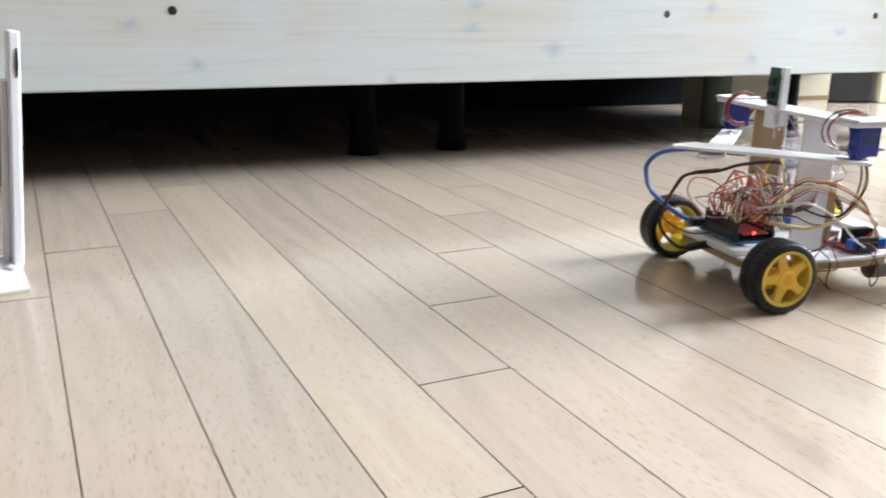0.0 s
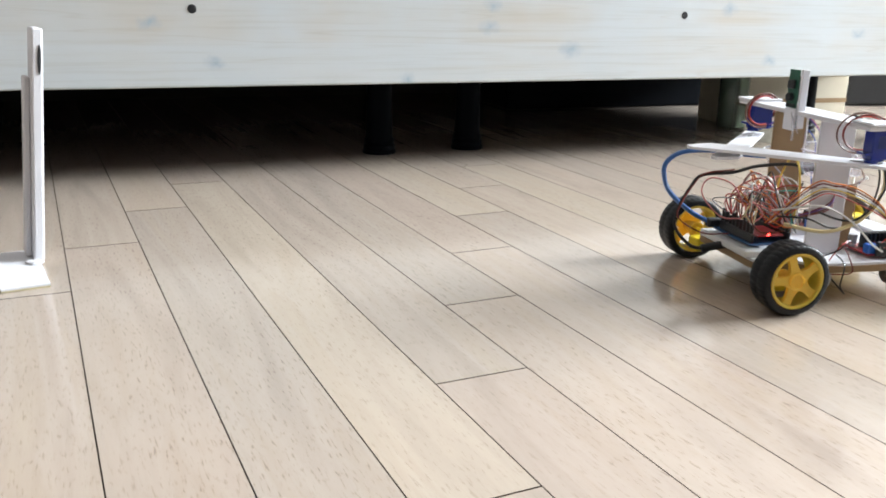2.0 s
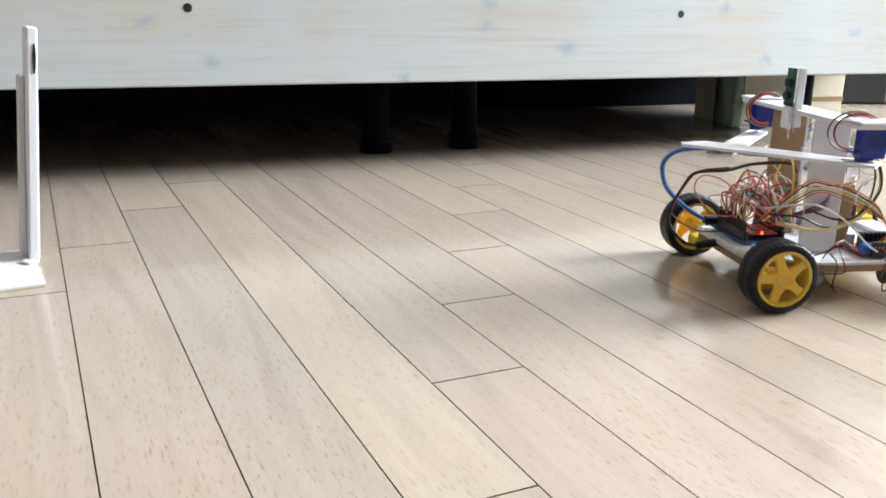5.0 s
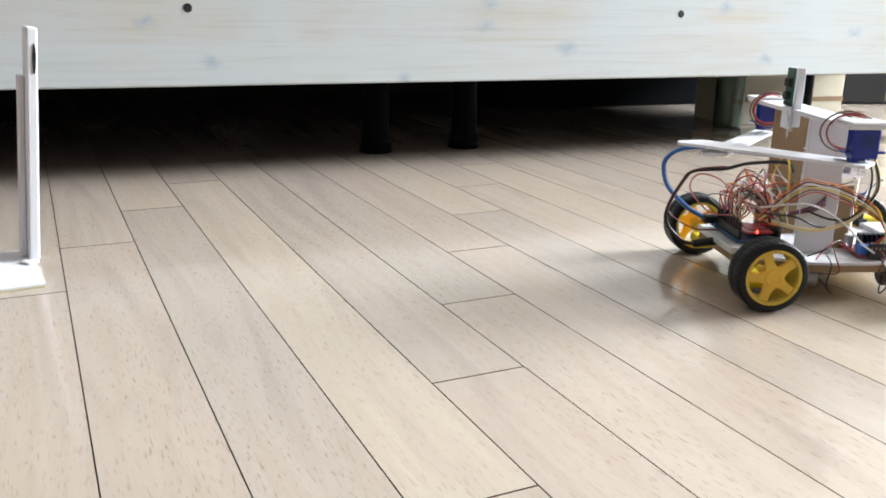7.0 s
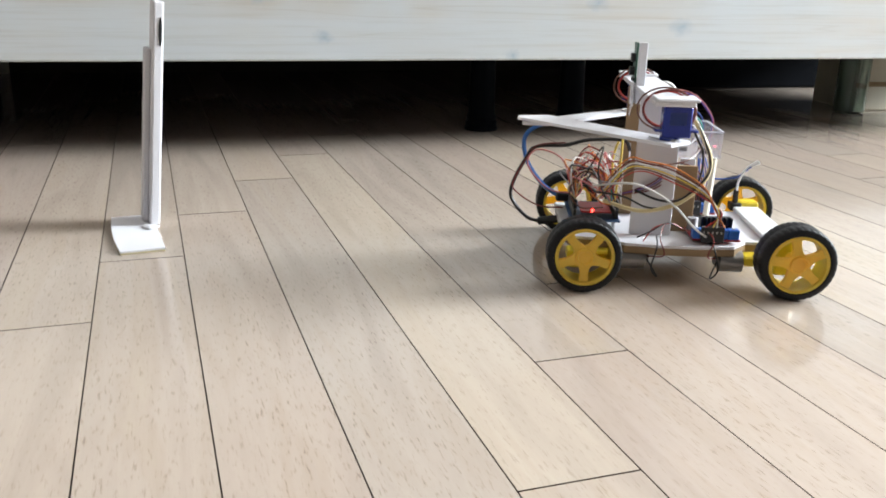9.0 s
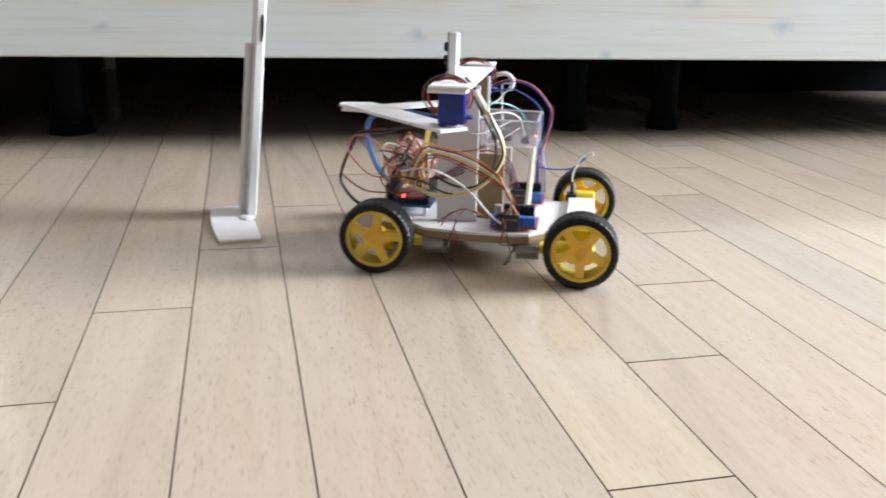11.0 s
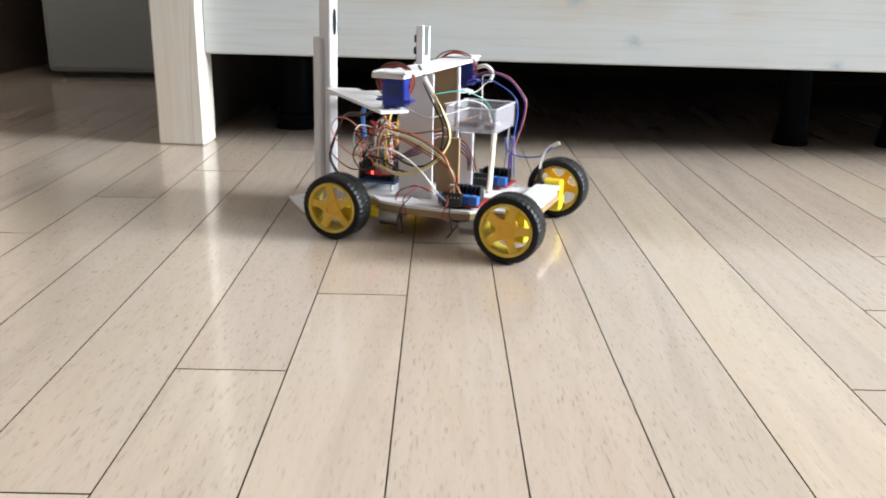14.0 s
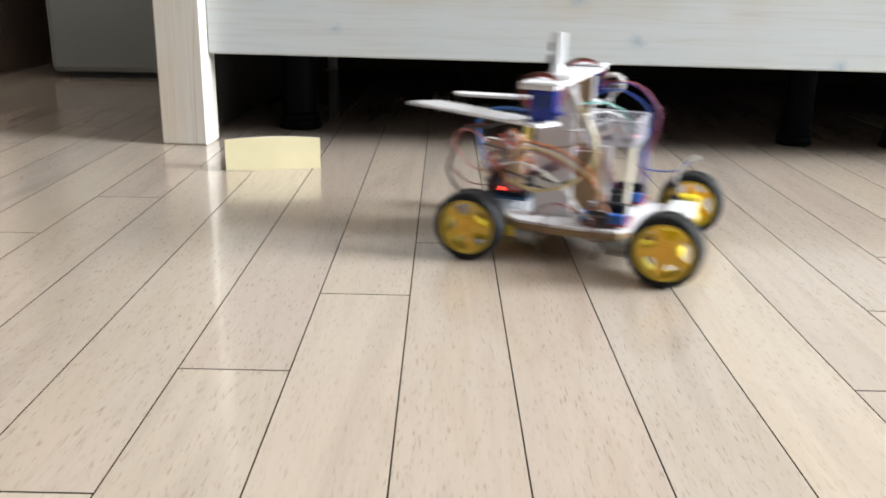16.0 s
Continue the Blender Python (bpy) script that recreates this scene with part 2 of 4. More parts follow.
MILKY = milky("milky_plastic", (0.80, 0.78, 0.84), 0.45)
CLEAR_GREEN = clear("greenish_glass", (0.60, 0.70, 0.65))
LED = glow("red_led", (1.0, 0.03, 0.02), 14.0)
LED_PINK = glow("small_red_light", (1.0, 0.30, 0.34), 1.0)
WHITE_PL = plain("white_plastic", (0.66, 0.66, 0.655), 0.4, vary=0.06)
CREAM = plain("cream_stick", (0.78, 0.74, 0.62), 0.5, vary=0.08)
WIRE = {k: plain(k + "_wire", c, 0.38, vary=0.1, bumps=0) for k, c in dict(
    black=(0.012, 0.012, 0.012), cream=(0.66, 0.55, 0.30), white=(0.72, 0.72, 0.70), red=(0.42, 0.03, 0.02), maroon=(0.16, 0.02, 0.015), orange=(0.70, 0.22, 0.04),
    yellow=(0.72, 0.52, 0.08), brown=(0.13, 0.05, 0.03), blue=(0.03, 0.09, 0.42), purple=(0.12, 0.06, 0.30), teal=(0.03, 0.30, 0.26),
    grey=(0.32, 0.31, 0.32), pink=(0.65, 0.22, 0.22), cable=(0.03, 0.12, 0.36)).items()}


# ---- building helpers ----
def part(name, bm, material, parent=None, label="", smooth=False, at=None):
    me = bpy.data.meshes.new(name)
    bmesh.ops.recalc_face_normals(bm, faces=bm.faces)
    bm.to_mesh(me)
    bm.free()
    me.materials.append(material)
    if smooth:
        for f in me.polygons:
            f.use_smooth = True
        me.set_sharp_from_angle(angle=radians(35))
    ob = new(name, me)
    if parent is not None:
        ob.parent = parent
    if at is not None:
        ob.matrix_basis = at
    if label:
        tagged(ob, label)
    return ob


def empty(name, m=None):
    ob = new(name)
    ob.empty_display_size = 0.05
    if m is not None:
        ob.matrix_basis = m
    return ob


def box(bm, x0, x1, y0, y1, z0, z1, bevel=0.0, m=None, seg=1):
    r = bmesh.ops.create_cube(bm, size=1.0)
    vs = r["verts"]
    bmesh.ops.transform(bm, matrix=Matrix.Translation(((x0 + x1) / 2, (y0 + y1) / 2, (z0 + z1) / 2)) @ Matrix.Diagonal((x1 - x0, y1 - y0, z1 - z0, 1)), verts=vs)
    if bevel:
        es = list({e for v in vs for e in v.link_edges})
        vs = list({v for f in bmesh.ops.bevel(bm, geom=es, offset=bevel, segments=seg, affect="EDGES", profile=0.5)["faces"] for v in f.verts} | {v for v in vs if v.is_valid})
    if m is not None:
        bmesh.ops.transform(bm, matrix=m, verts=vs)
    return bm


def B(*a, **k):
    return box(bmesh.new(), *a, **k)


def rod(bm, a, b, r, seg=10, r2=None):
    a, b = Vector(a), Vector(b)
    q = (b - a).to_track_quat("Z", "Y").to_matrix().to_4x4()
    bmesh.ops.create_cone(bm, cap_ends=True, segments=seg, radius1=r, radius2=r if r2 is None else r2, depth=(b - a).length, matrix=Matrix.Translation((a + b) / 2) @ q)
    return bm


def lathe(bm, rings, seg=32, m=None):
    """A turned shape round the y axis: rings of (radius, y), closed in itself."""
    rows = [[bm.verts.new((r * math.cos(2 * math.pi * i / seg), y, r * math.sin(2 * math.pi * i / seg))) for i in range(seg)] for r, y in rings]
    for a, b in zip(rows, rows[1:] + rows[:1]):
        for i in range(seg):
            bm.faces.new((a[i], a[(i + 1) % seg], b[(i + 1) % seg], b[i]))
    if m is not None:
        bmesh.ops.transform(bm, matrix=m, verts=[v for r in rows for v in r])
    return bm


def spline(pts, n=7):
    pts = [Vector(p) for p in pts]
    ext = [2 * pts[0] - pts[1], *pts, 2 * pts[-1] - pts[-2]]
    out = []
    for i in range(1, len(ext) - 2):
        p0, p1, p2, p3 = ext[i - 1:i + 3]
        for k in range(n):
            t = k / n
            out.append(0.5 * (2 * p1 + (p2 - p0) * t + (2 * p0 - 5 * p1 + 4 * p2 - p3) * t * t + (3 * p1 - p0 - 3 * p2 + p3) * t ** 3))
    return out + [pts[-1]]


def tube(bm, pts, r, seg=7, n=7):
    line = spline(pts, n)
    up, rows = Vector((0.13, 0.31, 0.94)), []
    for i, p in enumerate(line):
        d = (line[min(i + 1, len(line) - 1)] - line[max(i - 1, 0)]).normalized()
        s = d.cross(up).normalized()
        u = s.cross(d).normalized()
        up = u
        rows.append([bm.verts.new(p + r * (s * math.cos(2 * math.pi * k / seg) + u * math.sin(2 * math.pi * k / seg))) for k in range(seg)])
    for a, b in zip(rows, rows[1:]):
        for k in range(seg):
            bm.faces.new((a[k], a[(k + 1) % seg], b[(k + 1) % seg], b[k]))
    bm.faces.new(rows[0][::-1])
    bm.faces.new(rows[-1])
    return bm


# ---- the room ----
X0, X1, Y0, Y1, H = -2.0, 5.6, -2.6, 2.05, 3.1


def wall(name, x0, x1, y0, y1, hole=None, paint=None, look_is="plain dim brown-grey room wall"):
    """A wall 0.12 m thick or so; hole: (from, to, sill, head) along its longer side."""
    bm = bmesh.new()
    if hole is None:
        box(bm, x0, x1, y0, y1, 0, H)
    else:
        a, b, s, h = hole
        if x1 - x0 > y1 - y0:
            box(bm, x0, a, y0, y1, 0, H), box(bm, b, x1, y0, y1, 0, H), box(bm, a, b, y0, y1, 0, s), box(bm, a, b, y0, y1, h, H)
        else:
            box(bm, x0, x1, y0, a, 0, H), box(bm, x0, x1, b, y1, 0, H), box(bm, x0, x1, a, b, 0, s), box(bm, x0, x1, a, b, h, H)
    tagged(part(name, bm, paint or WALL), look_is, "wall", kind="structure")


wall("wall_north", X0, X1, Y1, Y1 + 0.12)
wall("wall_south", X0, X1, Y0 - 0.12, Y0, paint=WALL_LOW_BOUNCE, look_is="unseen wall behind the camera, darkened to cut bounced light")
wall("wall_west", X0 - 0.12, X0, Y0 - 0.12, Y1 + 0.12)
wall("wall_east", X1, X1 + 0.12, Y0 - 0.12, Y1 + 0.12, (-1.55, 0.65, 1.35, 3.04))
tagged(part("ceiling", B(X0 - 0.12, X1 + 0.12, Y0 - 0.12, Y1 + 0.12, H, H + 0.1), CEIL), "plain pale grey painted ceiling", "ceiling", kind="structure")


def bed():
    """Whitewashed pine bed: rail and post in front, deck darkened for shade, black plastic legs under it."""
    b = tagged(empty("bed", pose(-0.4, BED_Y, 0, 0, 0, BED_TURN)), "whitewashed knotty pine bed frame on black plastic legs", "bed")
    part("side_rail", B(0.0, 2.02, 0, 0.028, BED_Z, 0.40, 0.0025), PINE_X, b, "whitewashed pine rail with bluish knots")
    post = B(-0.070, 0.0, -POST_IN, 0.031, 0, 0.62, 0.003)
    part("post", post, PINE_Z, b)
    part("post", B(2.02, 2.09, -POST_IN, 0.031, 0, 0.62, 0.003), PINE_Z, b)
    part("post", B(-0.070, 0.0, 1.02, 1.075, 0, 0.62, 0.003), PINE_Z, b)
    # carried down to the floor in the shade colour, closes the view
    part("end_board", B(-0.050, -0.022, 0.031, 1.02, 0.004, 0.40, 0.002), SHADED_BOARD, b, "board closing the end, darkened as if in shade")
    part("deck", B(-0.022, 1.994, 0.028, 1.075, 0.165, 0.24), SHADED_BOARD, b, "unseen boards under the mattress, darkened to deepen the shade")
    # unseen board, added to limit the window light reaching under the bed
    part("foot_end_blocker", B(1.995, 2.02, 0.0285, 1.039, 0.126, 0.60, 0.0005), PINE_Z, b)
    # added down to the floor, hides the lit strip behind the bed
    part("back_blocker", B(0.0, 2.02, 1.04, 1.075, 0.001, 0.40), SHADED_BOARD, b)
    for s, z in HOLES:
        bm = bmesh.new()
        lathe(bm, [(0.0001, -0.0008), (0.0052, -0.0008), (0.0062, -0.0002), (0.0062, 0.006), (0.0001, 0.006)], 14)
        part("bolt", bm, BLACK, b, "dark recessed bolt", at=pose(s, 0, z))
    for x, y in LEGS:
        m = b.matrix_basis.inverted() @ Vector((x, y, 0))
        bm = bmesh.new()
        rings = [(0.001, 0.0), (0.036, 0.0), (0.0365, 0.004), (0.0335, 0.007), (0.0345, 0.010), (0.0345, 0.014), (0.0315, 0.017), (0.0325, 0.020), (0.0325, 0.024), (0.029, 0.028), (0.026, 0.164), (0.001, 0.164)]
        rings = [(r * (0.8 if 0.4 < x < 0.8 else 1.0), z) for r, z in rings]
        lathe(bm, rings, 20, pose(0, 0, 0, 90))
        part("leg", bm, LEGBLK, b, "ribbed black plastic leg", True, pose(m.x, m.y, 0))
    # unseen block, added so that no light falls through the bed
    part("mattress_base", B(0.0, 1.99, 0.03, 1.03, 0.24, 0.42, 0.02), CLOTH, b)
    return b


bed()


def cabinet():
    """Grey enamelled cabinet in the corner beyond the bed, rounded edges and a dark plinth gap."""
    c = tagged(empty("cabinet", pose(-0.965, 1.525, 0, 0, 0, 1)), "grey enamelled cabinet standing in the corner", "cabinet")
    part("body", B(0, 0.50, 0, 0.5, 0.012, 0.9, 0.014, seg=2), GREYCAB, c)
    part("plinth", B(0.03, 0.47, 0.03, 0.48, 0, 0.012), BLACK, c, "dark recessed plinth")
    w = tagged(empty("wardrobe", pose(-1.075, 0.98, 0, 0, 0, 0)), "brown veneered wardrobe end panel against the wall", "wardrobe")
    part("side_panel", B(-0.6, -0.03, 0.42, 1.05, 0.0, 2.0, 0.003), BROWNCAB, w)
    part("door", B(-0.6, -0.05, 0.40, 0.42, 0.02, 1.98, 0.003), BROWNCAB, w)
    part("edge_strip", B(-0.03, -0.022, 0.44, 0.456, 0.01, 2.0), STEEL, w, "thin metal edge strip")


cabinet()


def stored_things():
    """Under the bed, near its far end: a carton, a second one and a clear storage bottle."""
    j = tagged(empty("storage_jar", pose(1.350, 0.925, 0, 0, 0, 20)), "greenish clear plastic storage jar on the floor", "jar")
    bm = bmesh.new()
    lathe(bm, [(0.001, 0.0), (0.028, 0.0), (0.031, 0.008), (0.031, 0.13), (0.024, 0.148), (0.0225, 0.148), (0.0295, 0.129), (0.0295, 0.005), (0.001, 0.003)], 20, pose(0, 0, 0, 90))
    part("body", bm, CLEAR_GREEN, j, smooth=True)
    bm = bmesh.new()
    lathe(bm, [(0.001, 0.148), (0.026, 0.148), (0.026, 0.160), (0.001, 0.162)], 20, pose(0, 0, 0, 90))
    part("lid", bm, PCB_GREEN, j, "dark green lid", True)
    c = tagged(empty("carton", pose(1.372, 0.937, 0, 0, 0, -9)), "pale buff cardboard box with a whitish lid under the bed", "box")
    part("body", B(0, 0.285, 0, 0.15, 0, 0.110, 0.003), CARTON_PALE, c)
    part("lid", B(-0.004, 0.289, -0.004, 0.154, 0.1102, 0.1290, 0.004, seg=2), WHITE_PL, c, "whitish lid")
    part("tape", B(0.0, 0.285, -0.0006, -0.0001, 0.050, 0.060), CARTON, c, "thin brown crease along the side")
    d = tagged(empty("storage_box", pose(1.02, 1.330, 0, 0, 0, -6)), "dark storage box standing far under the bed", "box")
    k = tagged(empty("black_case", pose(1.966, 1.157, 0, 0, 0, -19)), "black case standing on the floor beyond the bed", "case")
    part("body", B(0, 0.126, 0, 0.18, 0.004, 0.30, 0.006, seg=2), BLACK, k)
    part("base", B(0.004, 0.122, 0.004, 0.176, 0, 0.004), RUBBER, k)
    c = tagged(empty("carton", pose(2.105, 1.110, 0, 0, 0, -14)), "tan cardboard box on the floor beyond the bed", "box")
    part("body", B(0, 0.30, 0, 0.22, 0, 0.30, 0.003), CARTON_PALE, c)
    part("flap", B(0.0, 0.30, -0.004, -0.0003, 0.24, 0.30, 0.001), CARTON, c, "folded brown flap")
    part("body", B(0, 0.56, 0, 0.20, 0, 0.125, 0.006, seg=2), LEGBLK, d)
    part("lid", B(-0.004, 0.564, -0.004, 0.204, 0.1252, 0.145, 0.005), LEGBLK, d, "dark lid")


stored_things()


# ---- the robot car ----
WB, TW = 0.18, 0.0888  # wheel base, half the track
PIVOT = (0.030, 0.094, 0.1335)
rng = random.Random(4)


def wheel_meshes():
    bm = bmesh.new()
    ring = [(0.0252, -0.0118, 0), (0.0262, -0.0132, 0), (0.0292, -0.0130, 0), (0.0312, -0.0122, 1), (0.0322, -0.0105, 1), (0.0324, -0.0060, 1), (0.0324, -0.0014, 1), (0.0319, 0.0, 2),
            (0.0324, 0.0014, -1), (0.0324, 0.0060, -1), (0.0322, 0.0105, -1), (0.0312, 0.0122, -1), (0.0292, 0.0130, 0), (0.0262, 0.0132, 0), (0.0252, 0.0118, 0)]
    seg, rows = 144, []
    for r, y, k in ring:
        row = []
        for i in range(seg):
            # slanting lugs: three high steps, one low; the two halves stand half a step apart
            low = k in (1, -1) and (i + (2 if k < 0 else 0)) % 4 == 0
            a = 2 * math.pi * (i + 55 * abs(y) * (1 if k else 0)) / seg
            q = r - (0.00055 if low else 0.0)
            row.append(bm.verts.new((q * math.cos(a), y, q * math.sin(a))))
        rows.append(row)
    for a, b in zip(rows, rows[1:] + rows[:1]):
        for i in range(seg):
            bm.faces.new((a[i], a[(i + 1) % seg], b[(i + 1) % seg], b[i]))
    tyre = bm
    bm = bmesh.new()
    lathe(bm, [(0.0254, 0.0128), (0.0244, 0.0134), (0.0226, 0.0128), (0.0221, 0.0104), (0.0226, 0.0080), (0.0226, -0.0110), (0.0253, -0.0118)], 48)
    star = []
    for i in range(5):
        for a, r in ((-36, 0.0096), (-24, 0.0110), (-13.0, 0.0152), (-10.2, 0.0224), (10.2, 0.0224), (13.0, 0.0152), (24, 0.0110)):
            w = radians(72 * i + 18 + a)
            star.append((r * math.sin(w), r * math.cos(w)))
    f = [bm.verts.new((x, 0.0110 + 0.0012 * (1 - math.hypot(x, z) / 0.0224), z)) for x, z in star]
    g = [bm.verts.new((x, 0.0074, z)) for x, z in star]
    c, e = bm.verts.new((0, 0.0122, 0)), bm.verts.new((0, 0.0074, 0))
    for k in range(len(f)):
        j = (k + 1) % len(f)
        bm.faces.new((f[k], g[k], g[j], f[j])), bm.faces.new((c, f[k], f[j])), bm.faces.new((e, g[j], g[k]))
    rim = bm
    bm = bmesh.new()
    lathe(bm, [(0.0001, 0.0126), (0.0052, 0.0126), (0.0060, 0.0142), (0.0076, 0.0142), (0.0082, 0.0126), (0.0070, 0.0070), (0.0045, -0.0105), (0.0001, -0.0105)], 24)
    return tyre, rim, bm


def robot():
    r = tagged(empty("robot_car"), "homemade four-wheeled robot car with wires, servos and gripper arms", "robot")
    # chassis: bulging plate, brown edge under a white top
    outline = []
    for s in (1, -1):
        half = [(0.102, 0.046), (0.098, 0.054), (0.064, 0.058), (0.052, 0.070), (0.020, 0.0745), (-0.015, 0.0745), (-0.044, 0.070), (-0.058, 0.054), (-0.096, 0.052), (-0.101, 0.046)]
        outline += [(x, s * y) for x, y in (half if s == 1 else half[::-1])]
    for name, z0, z1, k, m, lab in (("chassis_board", 0.0285, 0.0345, 1.0, CARTON, "brown board with a bulging edge"), ("chassis_top", 0.0348, 0.0372, 0.992, FOAM, "white top sheet")):
        bm = bmesh.new()
        lo = [bm.verts.new((x * k, y * k, z0)) for x, y in outline]
        hi = [bm.verts.new((x * k, y * k, z1)) for x, y in outline]
        bm.faces.new(hi)
        bm.faces.new(lo[::-1])
        for i in range(len(lo)):
            j = (i + 1) % len(lo)
            bm.faces.new((lo[i], lo[j], hi[j], hi[i]))
        part(name, bm, m, r, lab)
    tyre, rim, hub = wheel_meshes()
    proto = None
    wheels = []
    for sx in (1, -1):
        for sy in (1, -1):
            at = pose(sx * WB / 2, sy * TW, 0.0325)
            if proto is None:
                w = part("wheel", hub, RIM, r, "yellow plastic wheel with black treaded tyre", True, at)
                part("tyre", tyre, RUBBER, w, "black rubber tyre", True)
                part("rim", rim, RIM, w, "yellow five-spoked rim", True)
                proto = w
            else:
                w = copy_thing(proto, at)
            if sy < 0:  # the far wheels show their other side
                for o in w.children:
                    o.matrix_basis = pose(0, 0, 0, 0, 0, 180)
            wheels.append(w)
    for sx in (1, -1):
        for sy in (1, -1):
            g = bmesh.new()
            x = sx * WB / 2
            xa, xb = sorted((x + sx * 0.012, x - sx * 0.037))
            ya, yb = sorted((sy * 0.052, sy * 0.0705))
            box(g, xa, xb, ya, yb, 0.0195, 0.0283, 0.0015)
            box(g, x - 0.0105, x + 0.0105, *sorted((sy * 0.0575, sy * 0.0720)), 0.0130, 0.0460 if sx < 0 else 0.0283, 0.0015)
            rod(g, (x, sy * 0.07, 0.0325), (x, sy * 0.080, 0.0325), 0.003)
            part("gearbox", g, GEAR, r, "yellow plastic gearbox")
            mo = bmesh.new()
            a = x - sx * 0.037
            rod(mo, (a, sy * 0.0615, 0.0215), (a - sx * 0.020, sy * 0.0615, 0.0215), 0.0098, 18)
            rod(mo, (a - sx * 0.020, sy * 0.0615, 0.0215), (a - sx * 0.024, sy * 0.0615, 0.0215), 0.004, 10)
            part("motor", mo, STEEL, r, "small steel motor can", True)
            tb = tube(bmesh.new(), [(a - sx * 0.022, sy * 0.066, 0.022), (a - sx * 0.030, sy * 0.078, 0.010), (a - sx * 0.024, sy * 0.079, 0.018), (a - sx * 0.028, sy * 0.076, 0.036), (a - sx * 0.03, sy * 0.06, 0.042)], 0.0007)
            part("wire", tb, WIRE["black"], r)
            tb = tube(bmesh.new(), [(a - sx * 0.022, sy * 0.067, 0.025), (a - sx * 0.034, sy * 0.079, 0.03), (a - sx * 0.030, sy * 0.077, 0.045), (a - sx * 0.036, sy * 0.058, 0.052)], 0.0006)
            part("wire", tb, WIRE["maroon"], r)
    # column: a white panel on one side, a brown one on the other, open between
    part("column_side", B(0.0075, 0.0445, 0.0395, 0.042, 0.0374, 0.1625, 0.0006), FOAM_GREY, r, "greyish white foam board upright")
    part("column_panel", B(0.0100, 0.0445, -0.0315, -0.0285, 0.0374, 0.1625, 0.0005), CARTON, r, "brown cardboard panel")
    part("column_edge", B(0.0072, 0.0097, -0.0316, -0.0282, 0.0374, 0.1625, 0.0004), FOAM, r, "white edge of the panel")
    part("back_strut", B(-0.0190, -0.0050, -0.0060, -0.0020, 0.0374, 0.0998, 0.0006), FOAM_GREY, r, "greyish foam board strut")
    part("column_wing", B(-0.0150, 0.0090, 0.0230, 0.0270, 0.0374, 0.0990, 0.0005), CARTON, r, "brown cardboard wing under the tray")
    # cross bar, servos and arms
    part("cross_bar", B(0.011, 0.044, -0.098, 0.104, 0.1628, 0.1668, 0.0008), FOAM, r, "white foam board cross bar")
    part("bar_wrap", B(0.008, 0.043, 0.078, 0.106, 0.1670, 0.1695, 0.0011), PAPER, r, "white tape over the servo")
    part("bar_wrap", B(0.009, 0.045, -0.100, -0.072, 0.1670, 0.1692, 0.0010), PAPER, r)
    arms = []
    for sy in (1, -1):
        s = bmesh.new()
        c = 0.094 if sy > 0 else -0.088
        box(s, 0.012, 0.0355, c - 0.0062, c + 0.0062, 0.1372, 0.1625, 0.0012)
        box(s, 0.006, 0.0415, c - 0.0060, c + 0.0060, 0.1418, 0.1440, 0.0006)
        servo = part("servo", s, SERVO, r, "translucent blue servo motor")
        s = bmesh.new()
        rod(s, (0.030, c, 0.1346), (0.030, c, 0.1374), 0.0059, 18)
        rod(s, (0.0225, c, 0.1355), (0.0225, c, 0.1374), 0.0030, 12)
        part("gear_cap", s, SERVO, servo, smooth=True)
        part("gear_train", B(0.0165, 0.0300, c + sy * 0.0062, c + sy * 0.0065, 0.1475, 0.1580), SERVO_IN, servo)
        a = bmesh.new()
        ln = 0.1570 if sy > 0 else 0.1490
        vs = [(-0.014, -0.0095), (ln - 0.014, -0.0115), (ln, 0.006), (ln - 0.005, 0.0115), (-0.014, 0.0100)]
        if sy > 0:
            vs = [(x, y * 1.4) for x, y in vs]
        f = [a.verts.new((x, y * (1 if sy > 0 else -1), 0.0009)) for x, y in vs]
        g = [a.verts.new((x, y * (1 if sy > 0 else -1), -0.0018)) for x, y in vs]
        a.faces.new(f)
        a.faces.new(g[::-1])
        for k in range(len(vs)):
            a.faces.new((f[k], g[k], g[(k + 1) % len(vs)], f[(k + 1) % len(vs)]))
        arm = part("gripper_arm", a, PAPER, r, "white foam board gripper arm", at=pose(0.030, c, PIVOT[2] + (0.0 if sy > 0 else -0.0032)))
        part("horn", B(-0.010, 0.016, -0.0025, 0.0025, 0.001, 0.0020, 0.0004), WHITE_PL, arm, "white servo horn")
        arms.append(arm)
        # lead of the servo, coiled over the bar's end
        for j, (col, rad) in enumerate((("maroon", 0.0165), ("red", 0.0150), ("brown", 0.0180))):
            pts = []
            for k in range(11):
                t = k / 10 * math.pi * 1.75 - 0.5
                pts.append((0.028 - rad * 1.25 * math.cos(t) + 0.0012 * j, c - sy * (0.004 + 0.0014 * j) - sy * 0.012 * math.sin(t * 0.5), 0.1575 + rad * 0.98 * math.sin(t)))
            part("servo_lead", tube(bmesh.new(), pts, 0.0008), WIRE[col], r)
    # sensor board on its stick
    bm = B(0.0355, 0.0430, 0.0000, 0.0035, 0.150, 0.2050, 0.0005)
    box(bm, 0.0355, 0.0430, -0.0155, -0.0120, 0.150, 0.2035, 0.0005), box(bm, 0.0365, 0.0429, -0.0120, 0.0000, 0.150, 0.1740, 0.0004)
    part("sensor_holder", bm, PAPER, r, "white card holder with two uprights")
    part("card", B(0.0448, 0.0456, -0.0150, 0.0030, 0.1480, 0.1685, 0.0003), PAPER, r)
    pcb = part("sensor_board", B(0.0432, 0.0447, -0.0150, 0.0000, 0.1690, 0.2045, 0.0003), PCB_GREEN, r, "dark green sensor board")
